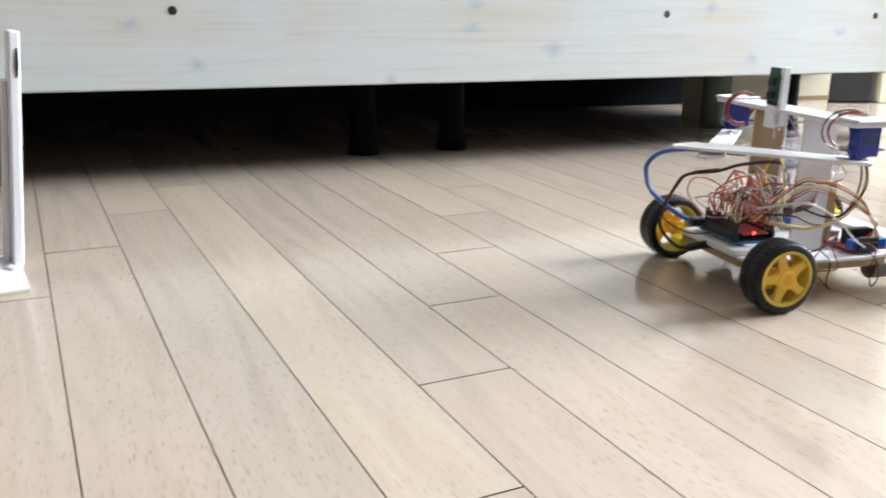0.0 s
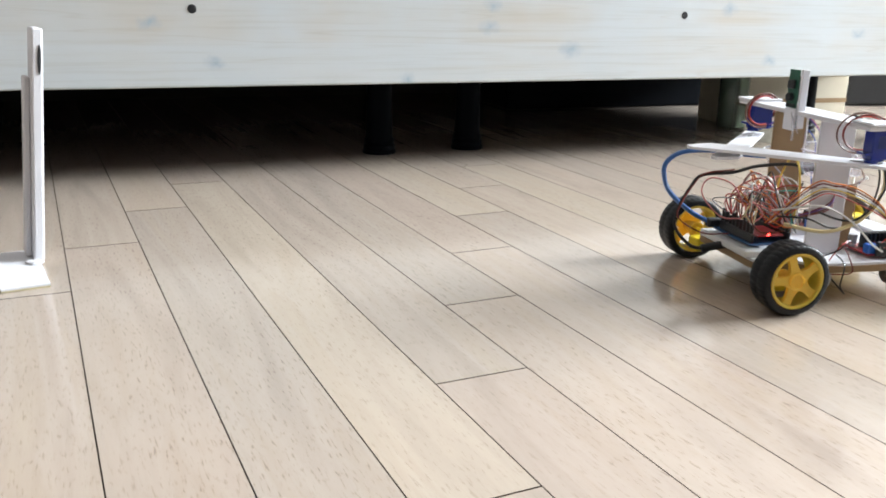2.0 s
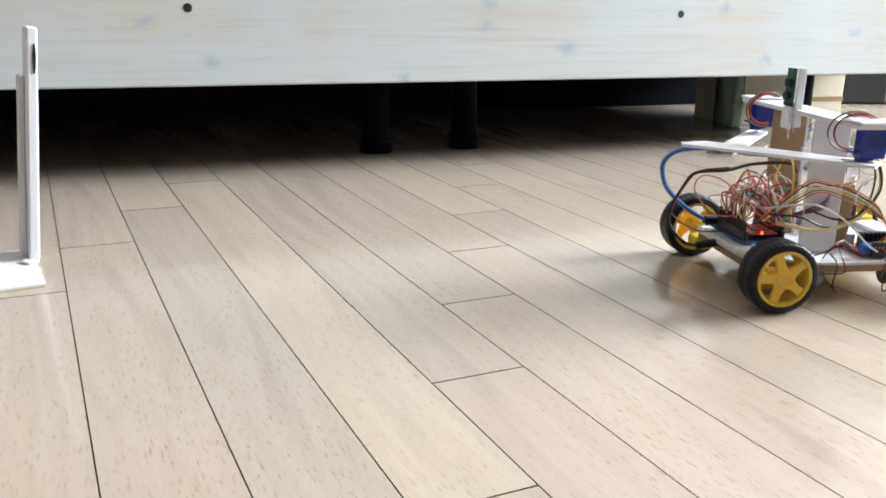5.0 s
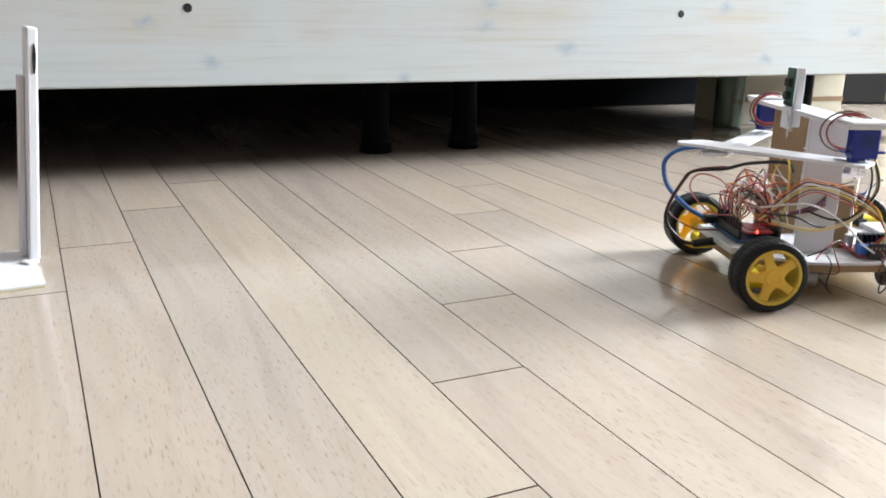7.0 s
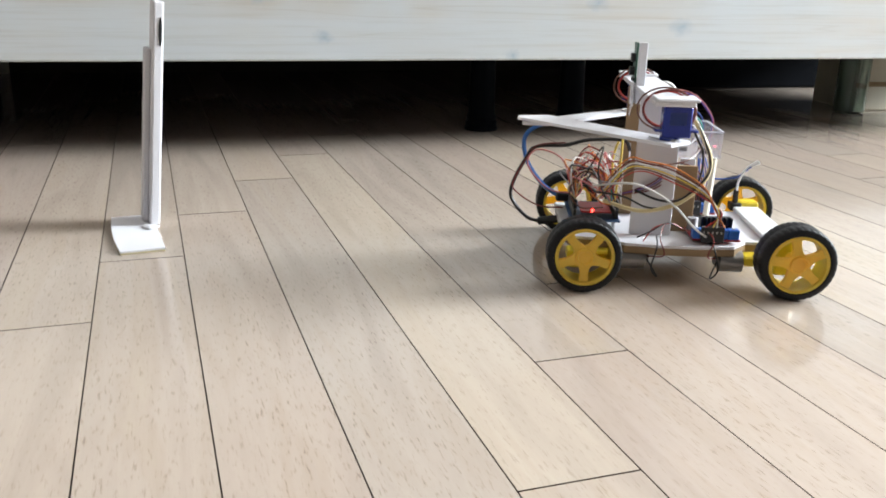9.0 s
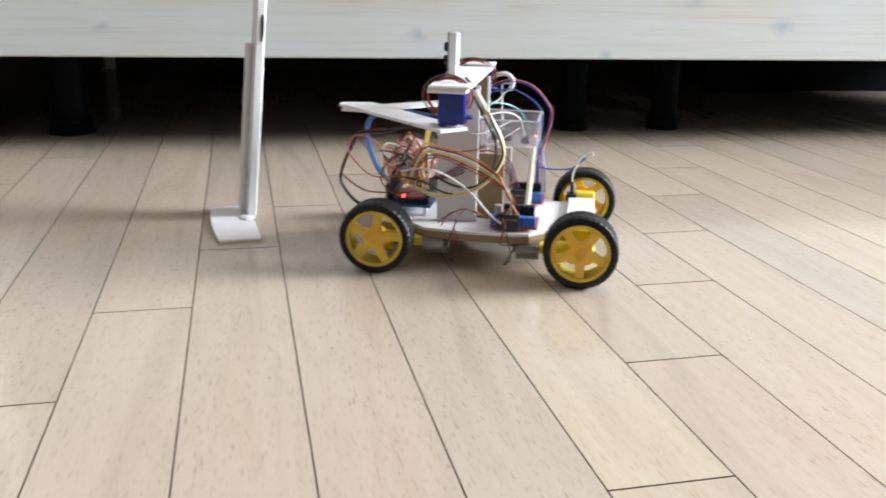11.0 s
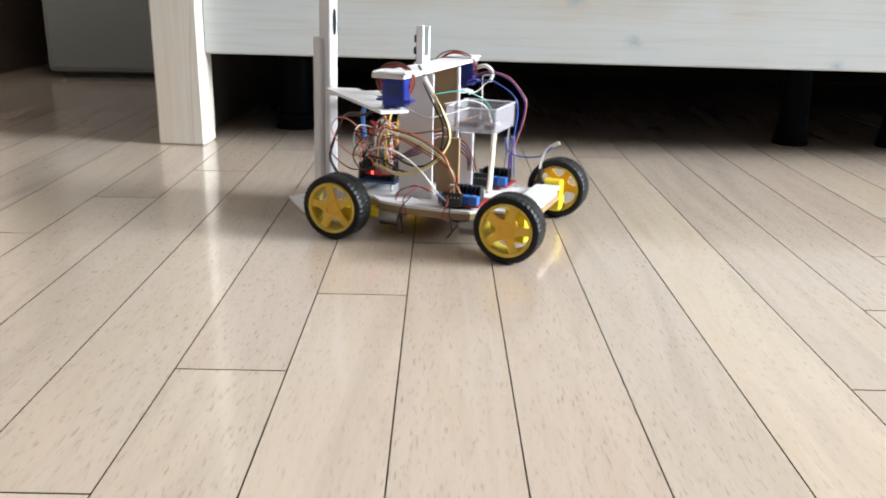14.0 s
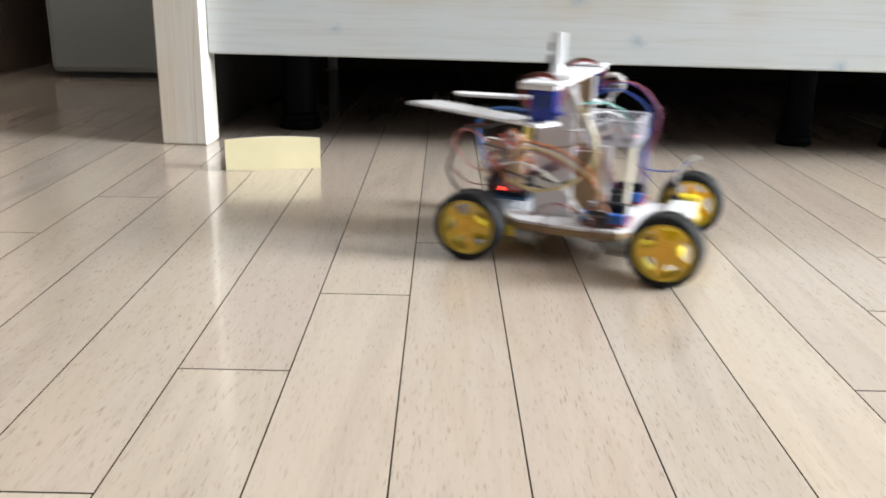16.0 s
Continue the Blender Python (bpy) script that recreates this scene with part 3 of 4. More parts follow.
    s = box(B(0.0447, 0.0484, -0.0120, -0.0030, 0.1870, 0.1950, 0.0008), 0.0447, 0.0459, -0.0140, -0.0010, 0.1700, 0.1730)
    rod(s, (0.0447, -0.0075, 0.1790), (0.0490, -0.0075, 0.1790), 0.0040, 14)
    part("sensor", s, BLACK, pcb, "black sensor parts")
    for y0, z0, y1, z1 in ((-0.002, 0.165, 0.013, 0.148), (0.001, 0.162, 0.006, 0.140)):
        part("tape", tube(bmesh.new(), [(0.0462, y0, z0), (0.0468, (y0 + y1) / 2, (z0 + z1) / 2 - 0.002), (0.0480, y1, z1)], 0.0011), CLEAR, r)
    # clear tray behind the column
    tx0, tx1, ty0, ty1, tz0, tz1 = -0.0425, 0.012, -0.068, -0.004, 0.1000, 0.1245
    t = bmesh.new()
    box(t, tx0, tx1, ty0, ty1, tz0, tz0 + 0.0014)
    box(t, tx0, tx0 + 0.0013, ty0, ty1, tz0 + 0.0014, tz1), box(t, tx1 - 0.0013, tx1, ty0, ty1, tz0 + 0.0014, tz1)
    box(t, tx0 + 0.0013, tx1 - 0.0013, ty0, ty0 + 0.0013, tz0 + 0.0014, tz1), box(t, tx0 + 0.0013, tx1 - 0.0013, ty1 - 0.0013, ty1, tz0 + 0.0014, tz1)
    tray = part("tray", t, CLEAR, r, "clear plastic tray")
    tray.visible_shadow = False
    t = bmesh.new()
    for a, b, c, d in ((tx0 - 0.0006, tx0 + 0.0016, ty0, ty1), (tx1 - 0.0016, tx1 + 0.0006, ty0, ty1), (tx0, tx1, ty0 - 0.0006, ty0 + 0.0016), (tx0, tx1, ty1 - 0.0016, ty1 + 0.0006)):
        box(t, a, b, c, d, tz1, tz1 + 0.0012)
    part("tray_lip", t, MILKY, tray, "pale lip of the tray")
    part("module", B(-0.016, 0.004, -0.050, -0.026, tz0 + 0.0018, tz0 + 0.0065, 0.001), BLACK, tray, "dark module lying in the tray")
    part("chip", B(-0.034, -0.026, -0.030, -0.016, tz0 + 0.0018, tz0 + 0.0070, 0.0006), BLACK, tray)
    part("light", B(tx0 + 0.0020, tx0 + 0.0040, -0.022, -0.018, tz0 + 0.008, tz0 + 0.010), LED_PINK, tray, "small red light")
    st = rod(bmesh.new(), (-0.036, -0.010, 0.0374), (-0.0385, -0.012, 0.0998), 0.0030, 6)
    part("stick", st, CREAM, r, "cream wooden stick under the tray")
    part("stick", rod(bmesh.new(), (-0.036, -0.058, 0.0374), (-0.0385, -0.062, 0.0998), 0.0010, 6), WIRE["grey"], r, "thin grey rod under the tray")
    # boards
    ard = part("controller_board", B(0.052, 0.098, -0.030, 0.036, 0.046, 0.0478, 0.0004), PCB_BLUE, r, "dark controller board")
    s = bmesh.new()
    box(s, 0.054, 0.0565, -0.024, 0.032, 0.0479, 0.0560), box(s, 0.0925, 0.0950, -0.024, 0.032, 0.0479, 0.0560), box(s, 0.064, 0.084, -0.018, -0.010, 0.0479, 0.0515)
    for i in range(9):
        y = -0.022 + 0.0062 * i
        box(s, 0.0535, 0.0570, y, y + 0.0026, 0.0562, 0.0695, 0.0004), box(s, 0.0920, 0.0955, y, y + 0.0026, 0.0562, 0.0690 - 0.002 * (i % 3), 0.0004)
    part("pin_header", s, BLACK, ard, "black pin headers and plugs")
    s = bmesh.new()
    rod(s, (0.0780, 0.0335, 0.0545), (0.0780, 0.0335, 0.0572), 0.0010, 8)
    part("led", s, LED, ard, "lit red light")
    part("shield", B(0.060, 0.088, -0.004, 0.0310, 0.0530, 0.0545, 0.0003), PCB_RED, ard, "red circuit board")
    part("usb_plug", B(0.092, 0.107, -0.0335, -0.0245, 0.0485, 0.0570, 0.0015), BLACK, r, "dark cable plug")
    for px, py in ((0.0575, -0.0245), (0.0575, 0.0305), (0.0925, 0.0035)):
        part("standoff", rod(bmesh.new(), (px, py, 0.0374), (px, py, 0.046), 0.0018, 8), WHITE_PL, r)
    for y0, y1 in ((0.026, 0.064), (-0.062, -0.026)):
        d = part("motor_driver", B(-0.050, -0.008, y0, y1, 0.0400, 0.0416, 0.0003), PCB_RED, r, "red motor driver board")
        s = bmesh.new()
        for i in range(4):
            x = -0.0485 + 0.0103 * i
            box(s, x, x + 0.0098, y1 - 0.0085, y1, 0.0417, 0.0505, 0.0006)
        part("terminal", s, TERMINAL, d, "blue screw terminals")
        c = (y0 + y1) / 2
        part("heat_sink", B(-0.046, -0.018, c - 0.008, c - 0.003, 0.0417, 0.0560), BLACK, d, "black finned heat sink")
        for i in range(7):
            x = -0.0460 + 0.00448 * i
            part("fin", B(x, x + 0.0012, c - 0.0029, c + 0.0020, 0.0417, 0.0560), BLACK, d)
        s = bmesh.new()
        box(s, -0.034, -0.014, y1 + 0.0005, y1 + 0.0045, 0.0400, 0.0540, 0.0005)
        plug = part("plug", s, BLACK, d)
        for i in range(5):
            x = -0.0318 + 0.0038 * i
            part("pin", B(x, x + 0.0013, y1 + 0.0046, y1 + 0.0049, 0.0480, 0.0500), STEEL, plug)
        for i in range(4):
            x = -0.0436 + 0.0103 * i
            part("screw", rod(bmesh.new(), (x, y1 - 0.0042, 0.0505), (x, y1 - 0.0042, 0.0510), 0.0018, 10), STEEL, d)
        s = rod(bmesh.new(), (-0.013, y0 + 0.008, 0.0417), (-0.013, y0 + 0.008, 0.053), 0.0042, 14)
        part("capacitor", s, WIRE["grey"], d, smooth=True)
    s = B(-0.100, -0.074, -0.0560, 0.046, 0.0374, 0.0420, 0.0010)
    part("rear_strip", s, WHITE_PL, r, "white strip across the back")
    part("front_pad", B(0.085, 0.107, -0.040, 0.044, 0.0374, 0.0440, 0.001), WHITE_PL, r, "white foam pad")
    s = bmesh.new()
    for y in (-0.058, -0.0625):
        box(s, -0.0785, -0.0750, y, y + 0.0027, 0.0374, 0.058, 0.0003)
    box(s, -0.0825, -0.0715, -0.066, -0.0535, 0.0374, 0.0450, 0.0008)
    part("plug", s, BLACK, r, "black jumper plugs")
    # wires
    def wire(col, pts, rad=0.0009, name="wire"):
        part(name, tube(bmesh.new(), pts, rad if rad > 0.0016 else rad * 0.72, 6, 6), WIRE[col], r)
    wire("cable", [(0.104, -0.029, 0.0530), (0.120, -0.040, 0.062), (0.134, -0.060, 0.078), (0.139, -0.066, 0.096), (0.136, -0.067, 0.108), (0.122, -0.066, 0.117), (0.095, -0.064, 0.119), (0.06, -0.062, 0.115), (0.03, -0.060, 0.112)], 0.0024, "usb_cable")
    wire("black", [(0.122, -0.004, 0.0335), (0.136, -0.006, 0.037), (0.151, -0.010, 0.054), (0.150, -0.012, 0.070), (0.139, -0.010, 0.094), (0.130, -0.006, 0.106), (0.104, 0.004, 0.110), (0.084, 0.012, 0.117), (0.054, 0.024, 0.120), (0.048, 0.030, 0.112)], 0.0017, "power_cable")
    wire("maroon", [(0.102, 0.004, 0.050), (0.126, -0.002, 0.050), (0.1495, -0.008, 0.064), (0.147, -0.010, 0.078), (0.137, -0.008, 0.097), (0.128, -0.004, 0.108), (0.104, 0.006, 0.113)], 0.0010)
    part("plug", rod(bmesh.new(), (0.098, 0.002, 0.0395), (0.124, -0.005, 0.0335), 0.0040, 12), BLACK, r, "black round plug")
    wire("grey", [(0.045, 0.010, 0.098), (0.030, -0.066, 0.117), (0.005, -0.075, 0.120)], 0.0012)
    # a long white lead and its fellows, from the controller to the driver
    wire("white", [(0.080, 0.036, 0.080), (0.0534, 0.062, 0.0895), (0.0335, 0.062, 0.0845), (0.0111, 0.064, 0.071), (-0.0072, 0.067, 0.0528), (-0.0186, 0.0690, 0.0450)], 0.0014)
    wire("black", [(0.078, 0.042, 0.076), (0.055, 0.056, 0.076), (0.0331, 0.060, 0.0677), (0.0114, 0.060, 0.0705), (-0.0069, 0.060, 0.0896), (-0.0099, 0.060, 0.1155), (0.0001, 0.060, 0.1359), (0.0109, 0.060, 0.1559)], 0.0013)
    wire("cream", [(0.0085, 0.061, 0.158), (-0.0061, 0.060, 0.1349), (-0.0150, 0.060, 0.1180), (-0.0168, 0.060, 0.104), (-0.0120, 0.061, 0.092), (-0.002, 0.062, 0.0800), (0.014, 0.062, 0.070), (0.040, 0.058, 0.064), (0.070, 0.042, 0.068)], 0.0019)
    wire("black", [(0.020, 0.050, 0.1700), (0.0120, 0.058, 0.1640), (0.0060, 0.0605, 0.1555), (-0.0075, 0.061, 0.1330), (-0.0163, 0.061, 0.1110), (-0.0135, 0.062, 0.0960), (0.0050, 0.062, 0.0770), (0.0240, 0.061, 0.0750), (0.045, 0.056, 0.082)], 0.0015)
    part("joint_sleeve", rod(bmesh.new(), (0.010, 0.0605, 0.1610), (0.001, 0.0605, 0.1465), 0.0028, 10), MILKY, r, "clear sleeve over a joint")
    for k, col in enumerate(("red", "brown", "yellow", "white", "maroon", "orange")):
        e = 0.0042 * k
        wire(col, [(0.070 + 0.002 * k, 0.028, 0.066), (0.0560, 0.058, 0.094 + 0.003 * k), (0.0389, 0.060 + 0.0008 * k, 0.100 + 0.0020 * k), (0.0127, 0.062, 0.091 + 0.0026 * k), (-0.0137, 0.064, 0.079 + 0.0018 * k), (-0.0300 + 0.0015 * k, 0.0675, 0.066 + 0.0010 * k), (-0.0165 - 0.0034 * k, 0.0690, 0.0540)], 0.0009)
    for k, col in enumerate(("maroon", "brown", "purple", "maroon")):
        wire(col, [(-0.020 - 0.003 * k, 0.012, 0.064), (-0.018, 0.016, 0.080 + 0.004 * k), (0.004, 0.020, 0.092 + 0.003 * k), (0.012, 0.0335, 0.088 + 0.004 * k), (0.030, 0.046, 0.080 + 0.002 * k), (0.062, 0.032, 0.070)], 0.0009)
    # loops at the back, from the bar over the tray to the breadboard
    wire("purple", [(0.0176, -0.080, 0.1416), (-0.0057, -0.080, 0.1522), (-0.0298, -0.080, 0.1477), (-0.0466, -0.080, 0.1307), (-0.0504, -0.080, 0.1187), (-0.0471, -0.078, 0.0969), (-0.0403, -0.074, 0.0776), (-0.042, -0.060, 0.052)], 0.0009)
    wire("pink", [(0.0180, -0.083, 0.1440), (-0.0055, -0.082, 0.1540), (-0.0305, -0.081, 0.1492), (-0.0478, -0.081, 0.1315), (-0.0518, -0.080, 0.1187), (-0.0483, -0.078, 0.0969), (-0.0420, -0.074, 0.0760), (-0.037, -0.064, 0.060)], 0.0006)
    wire("blue", [(0.0175, -0.080, 0.1385), (-0.002, -0.080, 0.1440), (-0.0139, -0.080, 0.1436), (-0.0337, -0.080, 0.1328), (-0.0421, -0.080, 0.1181), (-0.0400, -0.078, 0.0869), (-0.0400, -0.060, 0.050)], 0.0010)
    wire("white", [(0.0234, -0.085, 0.1394), (0.0180, -0.085, 0.1490), (0.0113, -0.085, 0.1556), (-0.0017, -0.085, 0.1594), (-0.0098, -0.085, 0.1532), (-0.0077, -0.085, 0.1427)], 0.0022)
    wire("white", [(-0.0077, -0.085, 0.1440), (-0.0020, -0.085, 0.1400), (0.0040, -0.080, 0.1330), (0.012, -0.072, 0.1290)], 0.0010)
    wire("white", [(-0.0077, -0.085, 0.1500), (0.0005, -0.085, 0.1483), (0.0008, -0.084, 0.1400), (-0.0008, -0.080, 0.1174), (-0.004, -0.066, 0.105)], 0.0010)
    wire("teal", [(0.014, 0.020, 0.140), (-0.006, 0.000, 0.142), (-0.024, -0.020, 0.132), (-0.032, -0.034, 0.112)], 0.0009)
    wire("white", [(0.012, 0.000, 0.128), (-0.008, -0.016, 0.131), (-0.022, -0.030, 0.124), (-0.028, -0.036, 0.106)], 0.0009)
    wire("blue", [(-0.0360, -0.058, 0.0880), (-0.0400, -0.060, 0.0720), (-0.0560, -0.060, 0.0685), (-0.0734, -0.060, 0.0700), (-0.0800, -0.060, 0.0740), (-0.0900, -0.060, 0.0830)], 0.0010)
    wire("white", [(-0.0768, -0.0565, 0.057), (-0.0775, -0.0570, 0.0670), (-0.0835, -0.0580, 0.0800), (-0.0935, -0.0590, 0.0875), (-0.0965, -0.0590, 0.0850)], 0.0013)
    wire("grey", [(-0.0768, -0.061, 0.057), (-0.0780, -0.0610, 0.0670), (-0.0835, -0.0610, 0.0785), (-0.0915, -0.0605, 0.0855)], 0.0012)
    part("wire_tip", rod(bmesh.new(), (-0.0885, -0.060, 0.0825), (-0.0955, -0.060, 0.0865), 0.0013, 6), WHITE_PL, r)
    for k in range(3):
        wire(("blue", "purple", "blue")[k], [(-0.044 - 0.003 * k, -0.050, 0.046), (-0.042 - 0.003 * k, -0.056, 0.070), (-0.040 - 0.002 * k, -0.066, 0.088)], 0.0009)
    wire("black", [(0.040, 0.060, 0.040), (0.030, 0.072, 0.050), (0.016, 0.066, 0.056), (0.004, 0.058, 0.050)], 0.0008)
    wire("red", [(0.036, 0.068, 0.039), (0.028, 0.070, 0.052), (0.012, 0.060, 0.054), (0.000, 0.056, 0.048)], 0.0008)
    # the tangle over the controller
    cols = ["red", "grey", "orange", "white", "black", "pink", "maroon", "cream", "grey", "red", "pink", "white", "orange", "black", "pink", "teal"]
    for k in range(44):
        x0, y0 = rng.choice((0.0553, 0.0938)), rng.uniform(-0.020, 0.032)
        x1, y1 = rng.uniform(0.055, 0.070), rng.uniform(-0.005, 0.044)
        hgt = rng.uniform(0.078, 0.112)
        wire(cols[k % len(cols)], [(x0, y0, 0.066), (x0 + rng.uniform(-0.006, 0.012), y0 + rng.uniform(-0.008, 0.008), rng.uniform(0.074, 0.088)),
              ((x0 + x1) / 2 + rng.uniform(-0.012, 0.026), (y0 + y1) / 2 + rng.uniform(-0.022, 0.022), hgt), (x1 + rng.uniform(-0.004, 0.010), y1, hgt - rng.uniform(0.004, 0.022)),
              (x1 - 0.002, y1 + rng.uniform(0.0, 0.008), rng.uniform(0.060, 0.070))], rng.choice((0.0008, 0.0009, 0.0010)))
    wire("pink", [(0.094, 0.010, 0.066), (0.118, 0.012, 0.070), (0.138, 0.010, 0.092), (0.130, 0.008, 0.106), (0.108, 0.012, 0.100), (0.098, 0.018, 0.080)], 0.0010)
    wire("brown", [(0.060, 0.022, 0.070), (0.085, 0.030, 0.092), (0.100, 0.034, 0.075), (0.090, 0.038, 0.060), (0.070, 0.044, 0.062)], 0.0010)
    wire("yellow", [(0.056, 0.014, 0.070), (0.060, 0.012, 0.100), (0.054, 0.018, 0.126), (0.056, 0.034, 0.120), (0.058, 0.042, 0.095), (0.060, 0.040, 0.066)], 0.0014)
    wire("grey", [(0.040, 0.046, 0.132), (0.020, 0.052, 0.124), (0.004, 0.052, 0.122), (-0.020, 0.010, 0.128)], 0.0009)
    wire("brown", [(0.058, 0.030, 0.100), (0.030, 0.052, 0.104), (0.000, 0.052, 0.110), (-0.026, 0.004, 0.120)], 0.0009)
    return r, wheels, arms


def card_stand():
    """White card upright on a foot of pale foam."""
    s = tagged(empty("card_stand"), "white card upright on a flat foot with pale yellow underside", "stand")
    outline = [(0.0218, -0.0620), (0.0218, 0.0620)] + [(-0.0190 - 0.0030 * (1 - (k / 4) ** 2), 0.0620 * k / 4) for k in range(4, -5, -1)]
    for name, z0, z1, m, lab in (("foot", 0.0019, 0.0036, PAPER, "thin white card foot"), ("sole", 0.0003, 0.0018, YELLOW_FOAM, "pale yellow foam underside")):
        bm = bmesh.new()
        lo, hi = [bm.verts.new((x, y, z0)) for x, y in outline], [bm.verts.new((x, y, z1)) for x, y in outline]
        bm.faces.new(hi), bm.faces.new(lo[::-1])
        for k in range(len(lo)):
            n = (k + 1) % len(lo)
            bm.faces.new((lo[k], lo[n], hi[n], hi[k]))
        part(name, bm, m, s, lab)
    lean = pose(0.0210, 0.024, 0.0037, 0, 5.2, 0)
    up = part("upright", B(-0.0050, 0.0050, -0.006, 0.030, 0.0, 0.225, 0.0018, seg=2), PAPER, s, "tall white card upright", at=lean)
    part("brace", B(-0.0105, -0.0052, 0.010, 0.034, 0.0, 0.178, 0.001), FOAM, s, at=lean)
    bm = bmesh.new()
    lathe(bm, [(0.0001, -0.0003), (0.0140, -0.0003), (0.0140, 0.0003), (0.0001, 0.0003)], 20)
    bmesh.ops.transform(bm, matrix=Matrix.Diagonal((0.12, 1, 1, 1)), verts=bm.verts)
    part("spot", bm, BLACK, up, "dark oval spot", at=pose(0.0018, -0.0064, 0.196))
    bm = bmesh.new()
    for k in range(5):
        bmesh.ops.create_uvsphere(bm, u_segments=8, v_segments=6, radius=0.004, matrix=pose(0.012 + 0.002 * k, 0.014 - 0.004 * (k % 3), 0.0045) @ Matrix.Diagonal((1.2, 1, 0.5, 1)))
    part("glue", bm, PAPER, s, "dried white glue", True)
    return s


ROBOT, WHEELS, ARMS = robot()
STAND = card_stand()


# ---- the floor ----
def floor():
    """Pale oak boards 75 mm wide and 0.885 m long, laid in steps; the near ones are pieces of their own."""
    W, L, STEP = 0.075, 0.883, 0.1462
    base = tagged(part("floor", B(X0, X1, Y0, Y1, -0.06, -0.004), GAP), "floor of pale oak boards with thin dark joints", "floor", kind="structure")
    verts, faces = [], []
    shared = {}

    def shape(w, l):
        key = (round(w, 4), round(l, 4))
        if key not in shared:
            bm = bmesh.new()
            box(bm, 0, w, 0, l, -0.004, 0.0)
            me = bpy.data.meshes.new("plank")
            bm.to_mesh(me)
            bm.free()
            me.materials.append(WOOD)
            me.materials.append(GAP)
            for f in me.polygons:
                f.material_index = 0 if f.normal.z > 0.5 else 1
            shared[key] = me
        return shared[key]

    g, e = 0.0005, 0.0007
    for k in range(-27, 59):
        xa, xb = max(X0, k * W) + g, min(X1, (k + 1) * W) - g
        if xb - xa < 0.01:
            continue
        y = 0.4490 + STEP * k if k < 2 else -0.1460 + 0.1445 * (k - 2)
        y -= L * math.ceil((y - Y0) / L)
        while y < Y1:
            ya, yb = max(Y0, y) + e, min(Y1, y + L) - e
            y += L
            if yb - ya < 0.01:
                continue
            if -1.3 < xa < 1.75 and yb > -0.35 and ya < 1.35:
                ob = new("plank", shape(xb - xa, yb - ya))
                ob.parent = base
                ob.matrix_basis = pose(xa, ya, 0)
            else:
                n = len(verts)
                verts += [(xa, ya, 0), (xb, ya, 0), (xb, yb, 0), (xa, yb, 0), (xa, ya, -0.004), (xb, ya, -0.004), (xb, yb, -0.004), (xa, yb, -0.004)]
                faces += [tuple(n + i for i in f) for f in ((0, 1, 2, 3), (0, 4, 5, 1), (1, 5, 6, 2), (2, 6, 7, 3), (3, 7, 4, 0))]
    me = bpy.data.meshes.new("planks")
    me.from_pydata(verts, [], faces)
    me.materials.append(WOOD)
    me.materials.append(GAP)
    for f in me.polygons:
        f.material_index = 0 if f.index % 5 == 0 else 1
    far = new("planks", me)
    far.parent = base
    tagged(far, kind="stuff")


floor()


# ---- what moves ----
def blend(stops, t):
    if t <= stops[0][0]:
        return stops[0][1]
    for (a, va), (b, vb) in zip(stops, stops[1:]):
        if t <= b:
            k = (t - a) / (b - a)
            return tuple(x + (y - x) * k for x, y in zip(va, vb))
    return stops[-1][1]


PLACES = dict(start=(0.6788, 0.0768), one=(0.4425, 0.1752), two=(0.2005, 0.2685), three=(-0.0350, 0.3675), back=(0.0935, 0.3110))


def between(a, b, k):
    return tuple(p + (q - p) * k for p, q in zip(PLACES[a], PLACES[b]))


# seconds, place on the floor and heading of the car
DRIVE = [(0.0, (0.6810, 0.0840, 170.8)), (1.0, (0.6810, 0.0840, 170.8)), (1.35, (0.6812, 0.0830, 167.9)), (3.1, (0.6812, 0.0830, 167.7)), (3.35, (0.6800, 0.0790, 163.8)), (4.2, (0.6800, 0.0790, 163.8)),
         (5.2, (0.6800, 0.0790, 163.6)), (5.5, (0.6788, 0.0768, 159.5)), (7.2, (*PLACES["start"], 159.5))]
DRIVE += [(t, (*between("start", "one", k), 159.5 - 1.0 * k)) for t, k in ((7.3, 0.06), (7.4, 0.17), (7.5, 0.34), (7.6, 0.52), (7.7, 0.717), (7.8, 0.852), (7.9, 0.944), (8.0, 0.995), (8.1, 1.0))]
DRIVE += [(t, (*between("one", "two", k), 158.5 - 1.1 * k)) for t, k in ((9.6, 0.0), (9.7, 0.04), (9.8, 0.15), (9.9, 0.32), (10.0, 0.50), (10.1, 0.68), (10.2, 0.83), (10.3, 0.92), (10.4, 0.98), (10.5, 1.0), (12.0, 1.0))]
DRIVE += [(t, (*between("two", "three", k), 157.4 + 0.9 * k)) for t, k in ((12.1, 0.02), (12.2, 0.12), (12.3, 0.275), (12.4, 0.45), (12.5, 0.635), (12.6, 0.81), (12.7, 0.94), (12.8, 0.98), (12.9, 0.99), (13.0, 1.0), (15.5, 1.0))]
DRIVE += [(t, (*between("three", "back", k), 158.3)) for t, k in ((15.6, 0.03), (15.7, 0.14), (15.8, 0.36), (15.9, 0.67), (16.0, 1.0))]


def car_pose(t):
    x, y, h = blend(DRIVE, t)
    return pose(x, y, 0, 0, 0, h)


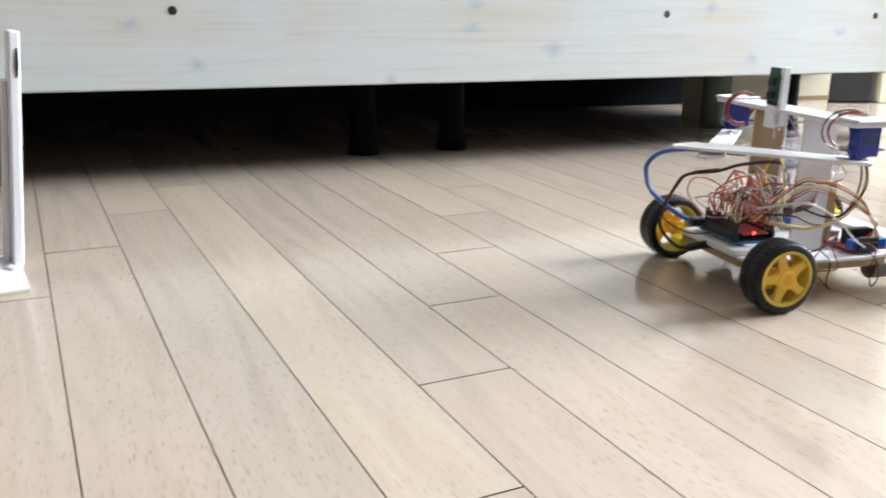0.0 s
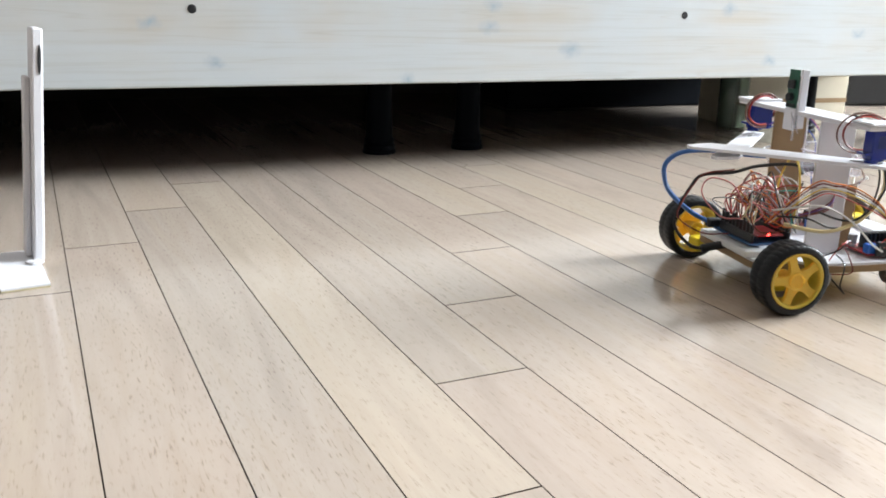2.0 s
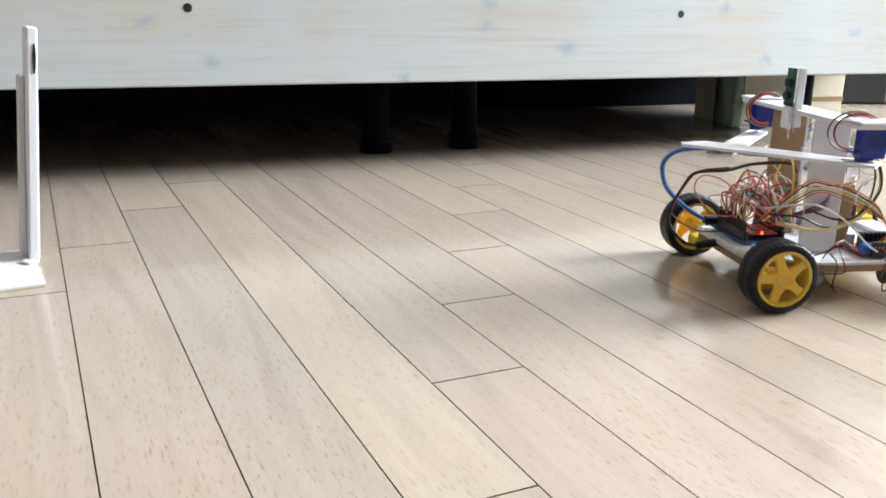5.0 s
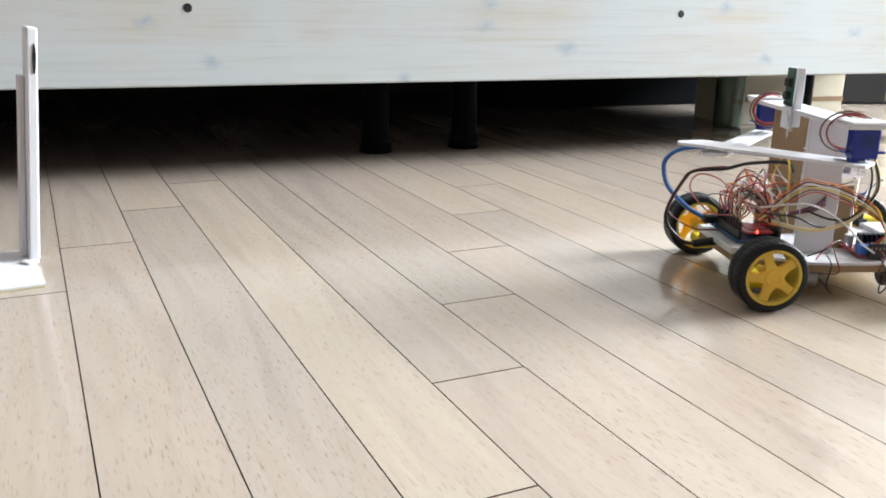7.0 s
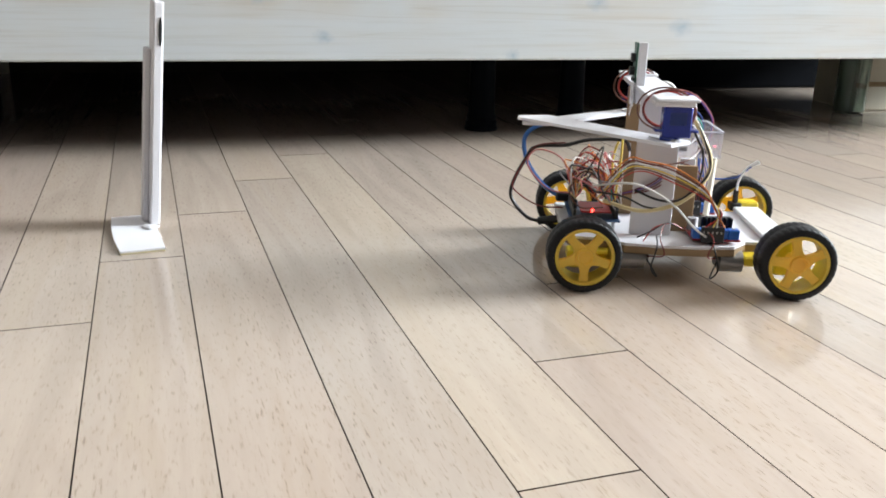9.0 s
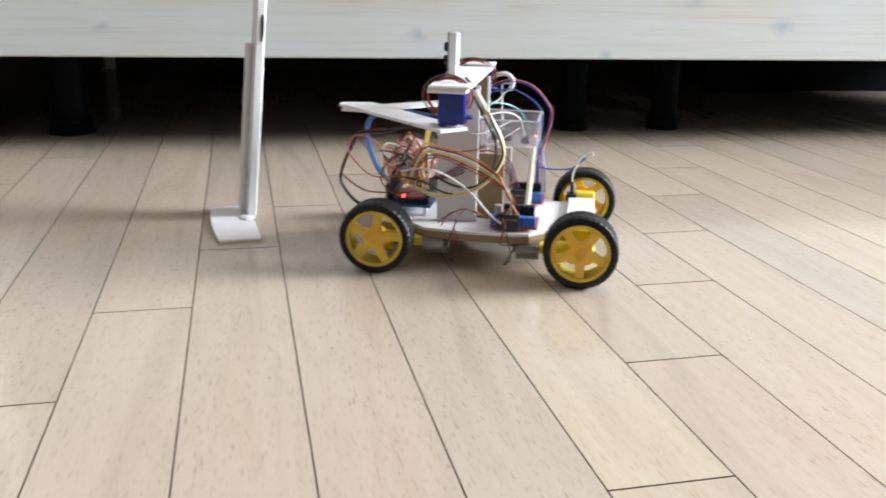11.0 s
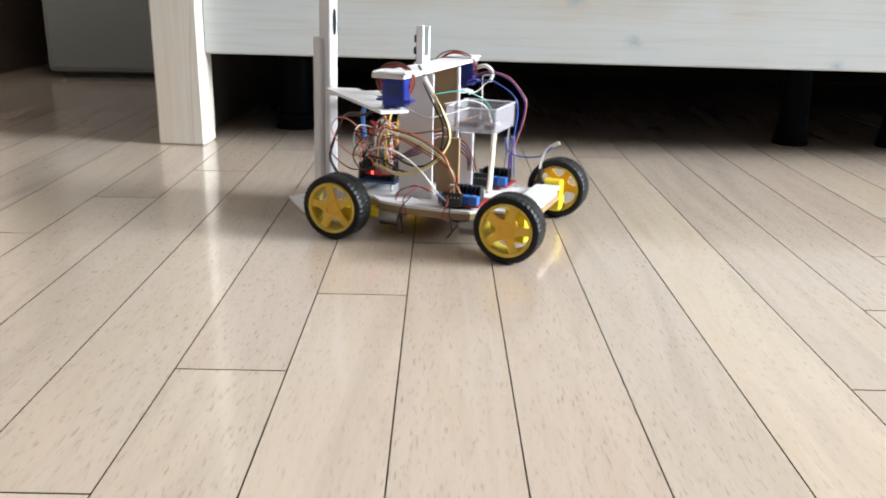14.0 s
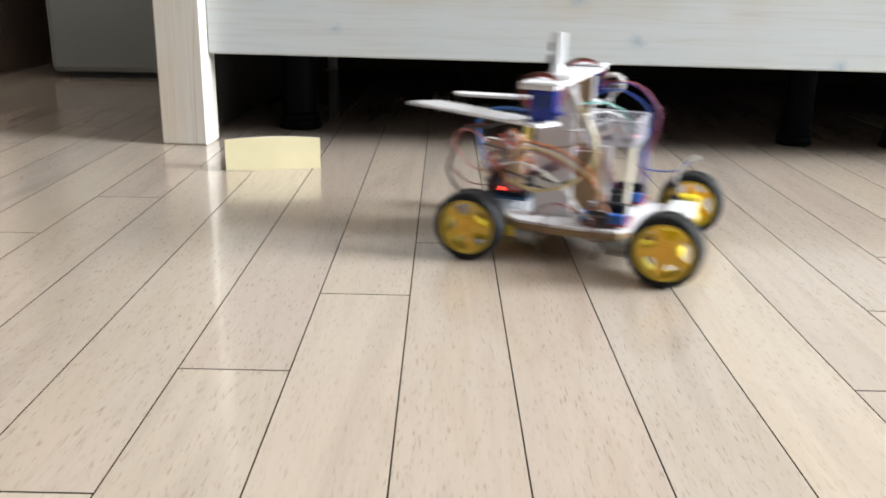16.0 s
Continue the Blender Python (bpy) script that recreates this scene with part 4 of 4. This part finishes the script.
def motions():
    walk(ROBOT, [(t, car_pose(t)) for t, _ in DRIVE])
    # wheels roll with the way that the car has gone
    ticks = [i / 20 for i in range(321)]
    gone, angle, last, rows = 0.0, 0.0, None, [[] for _ in WHEELS]
    for t in ticks:
        x, y, h = blend(DRIVE, t)
        if last is not None:
            gone += ((x - last[0]) * math.cos(radians(h)) + (y - last[1]) * math.sin(radians(h)))
        last = (x, y)
        angle = math.degrees(gone / 0.0325)
        for i, w in enumerate(WHEELS):
            rows[i].append((t, pose((1 if i < 2 else -1) * WB / 2, (1 if i % 2 == 0 else -1) * TW, 0.0325, 0, angle + 23 * i, 0)))
    for w, rr in zip(WHEELS, rows):
        walk(w, rr)
    # arms: closed, then thrown open
    near = [(0.0, -46.0), (14.5, -44.5), (14.6, -47.0), (14.7, -49.0), (14.8, -36.0), (14.9, -11.0), (15.0, -2.2), (15.1, -1.5), (15.7, -1.5), (15.8, -4.0), (15.9, -8.0), (16.0, -27.0)]
    walk(ARMS[0], [(t, pose(*PIVOT) @ pose(0, 0, 0, 0, 0, a)) for t, a in near])
    # the second arm lifts a little while it is open
    far = [(0.0, 48.5, 1.3), (7.2, 48.5, 1.3), (7.5, 42.0, 0.0), (14.5, 42.0, 0.0), (14.6, 30.0, -4.0), (14.7, 22.0, -6.7), (14.8, 11.0, -7.2), (15.0, 13.0, -7.4), (15.6, 9.0, -6.0), (15.7, 14.0, -1.5), (15.85, 8.0, 0.0), (16.0, 0.0, 1.0)]
    walk(ARMS[1], [(t, pose(PIVOT[0], -0.088, PIVOT[2] - 0.0032) @ pose(0, 0, 0, 0, 0, a) @ pose(0, 0, 0, 0, b, 0)) for t, a, b in far])
    # the stand: waits, is pushed along, then thrown over on its side
    first, held = (-0.0435, 0.3825, 5.0), (-0.1804, 0.4129, 25.0)
    rows = [(0.0, pose(*first[:2], 0, 0, 0, first[2])), (12.25, pose(*first[:2], 0, 0, 0, first[2]))]
    for t, k in ((12.3, 0.01), (12.4, 0.17), (12.5, 0.43), (12.6, 0.70), (12.7, 0.92), (12.8, 0.975), (12.9, 0.99), (13.0, 1.0), (14.5, 1.0)):
        turn = min(1, k * 1.6)
        tip = pose(-0.0225, 0, 0) @ pose(0, 0, 0, 0, -4.5 * turn, 0) @ pose(0.0225, 0, 0)
        rows.append((t, pose(*(a + (b - a) * k for a, b in zip(first[:2], held[:2])), 0, 0, 0, first[2] + (held[2] - first[2]) * turn) @ tip))
    def thrown(place, along, up):
        """A pose of the stand in the air: its middle, the way of its foot and the way of its upright."""
        y = Vector(along).normalized()
        z = (Vector(up) - y * y.dot(Vector(up))).normalized()
        x = y.cross(z)
        return Matrix.Translation(place) @ Matrix((x, y, z)).transposed().to_4x4()

    end = thrown((-0.275, 0.615, 0.0219), (-0.974, -0.225, 0), (-0.225, 0.974, 0))
    rows.append((14.6, rows[-1][1].copy()))
    stops = [(14.6, rows[-1][1]), (14.7, thrown((-0.2080, 0.500, 0.045), (-0.90, 0.30, -0.30), (0.0, 0.70, 0.70))),
             (14.8, thrown((-0.2572, 0.570, 0.042), (-0.93, -0.08, -0.34), (0.45, 0.72, 0.55))), (14.9, thrown((-0.2715, 0.610, 0.0290), (-0.974, -0.225, 0.07), (-0.225, 0.974, 0.05))), (15.0, end)]
    for (t0, a), (t1, b) in zip(stops, stops[1:]):
        q0, q1 = a.to_quaternion(), b.to_quaternion()
        rows.append(((t0 + t1) / 2, Matrix.Translation(a.translation.lerp(b.translation, 0.5)) @ q0.slerp(q1, 0.5).to_matrix().to_4x4()))
        rows.append((t1, b))
    rows.append((16.0, end))
    walk(STAND, rows)


motions()
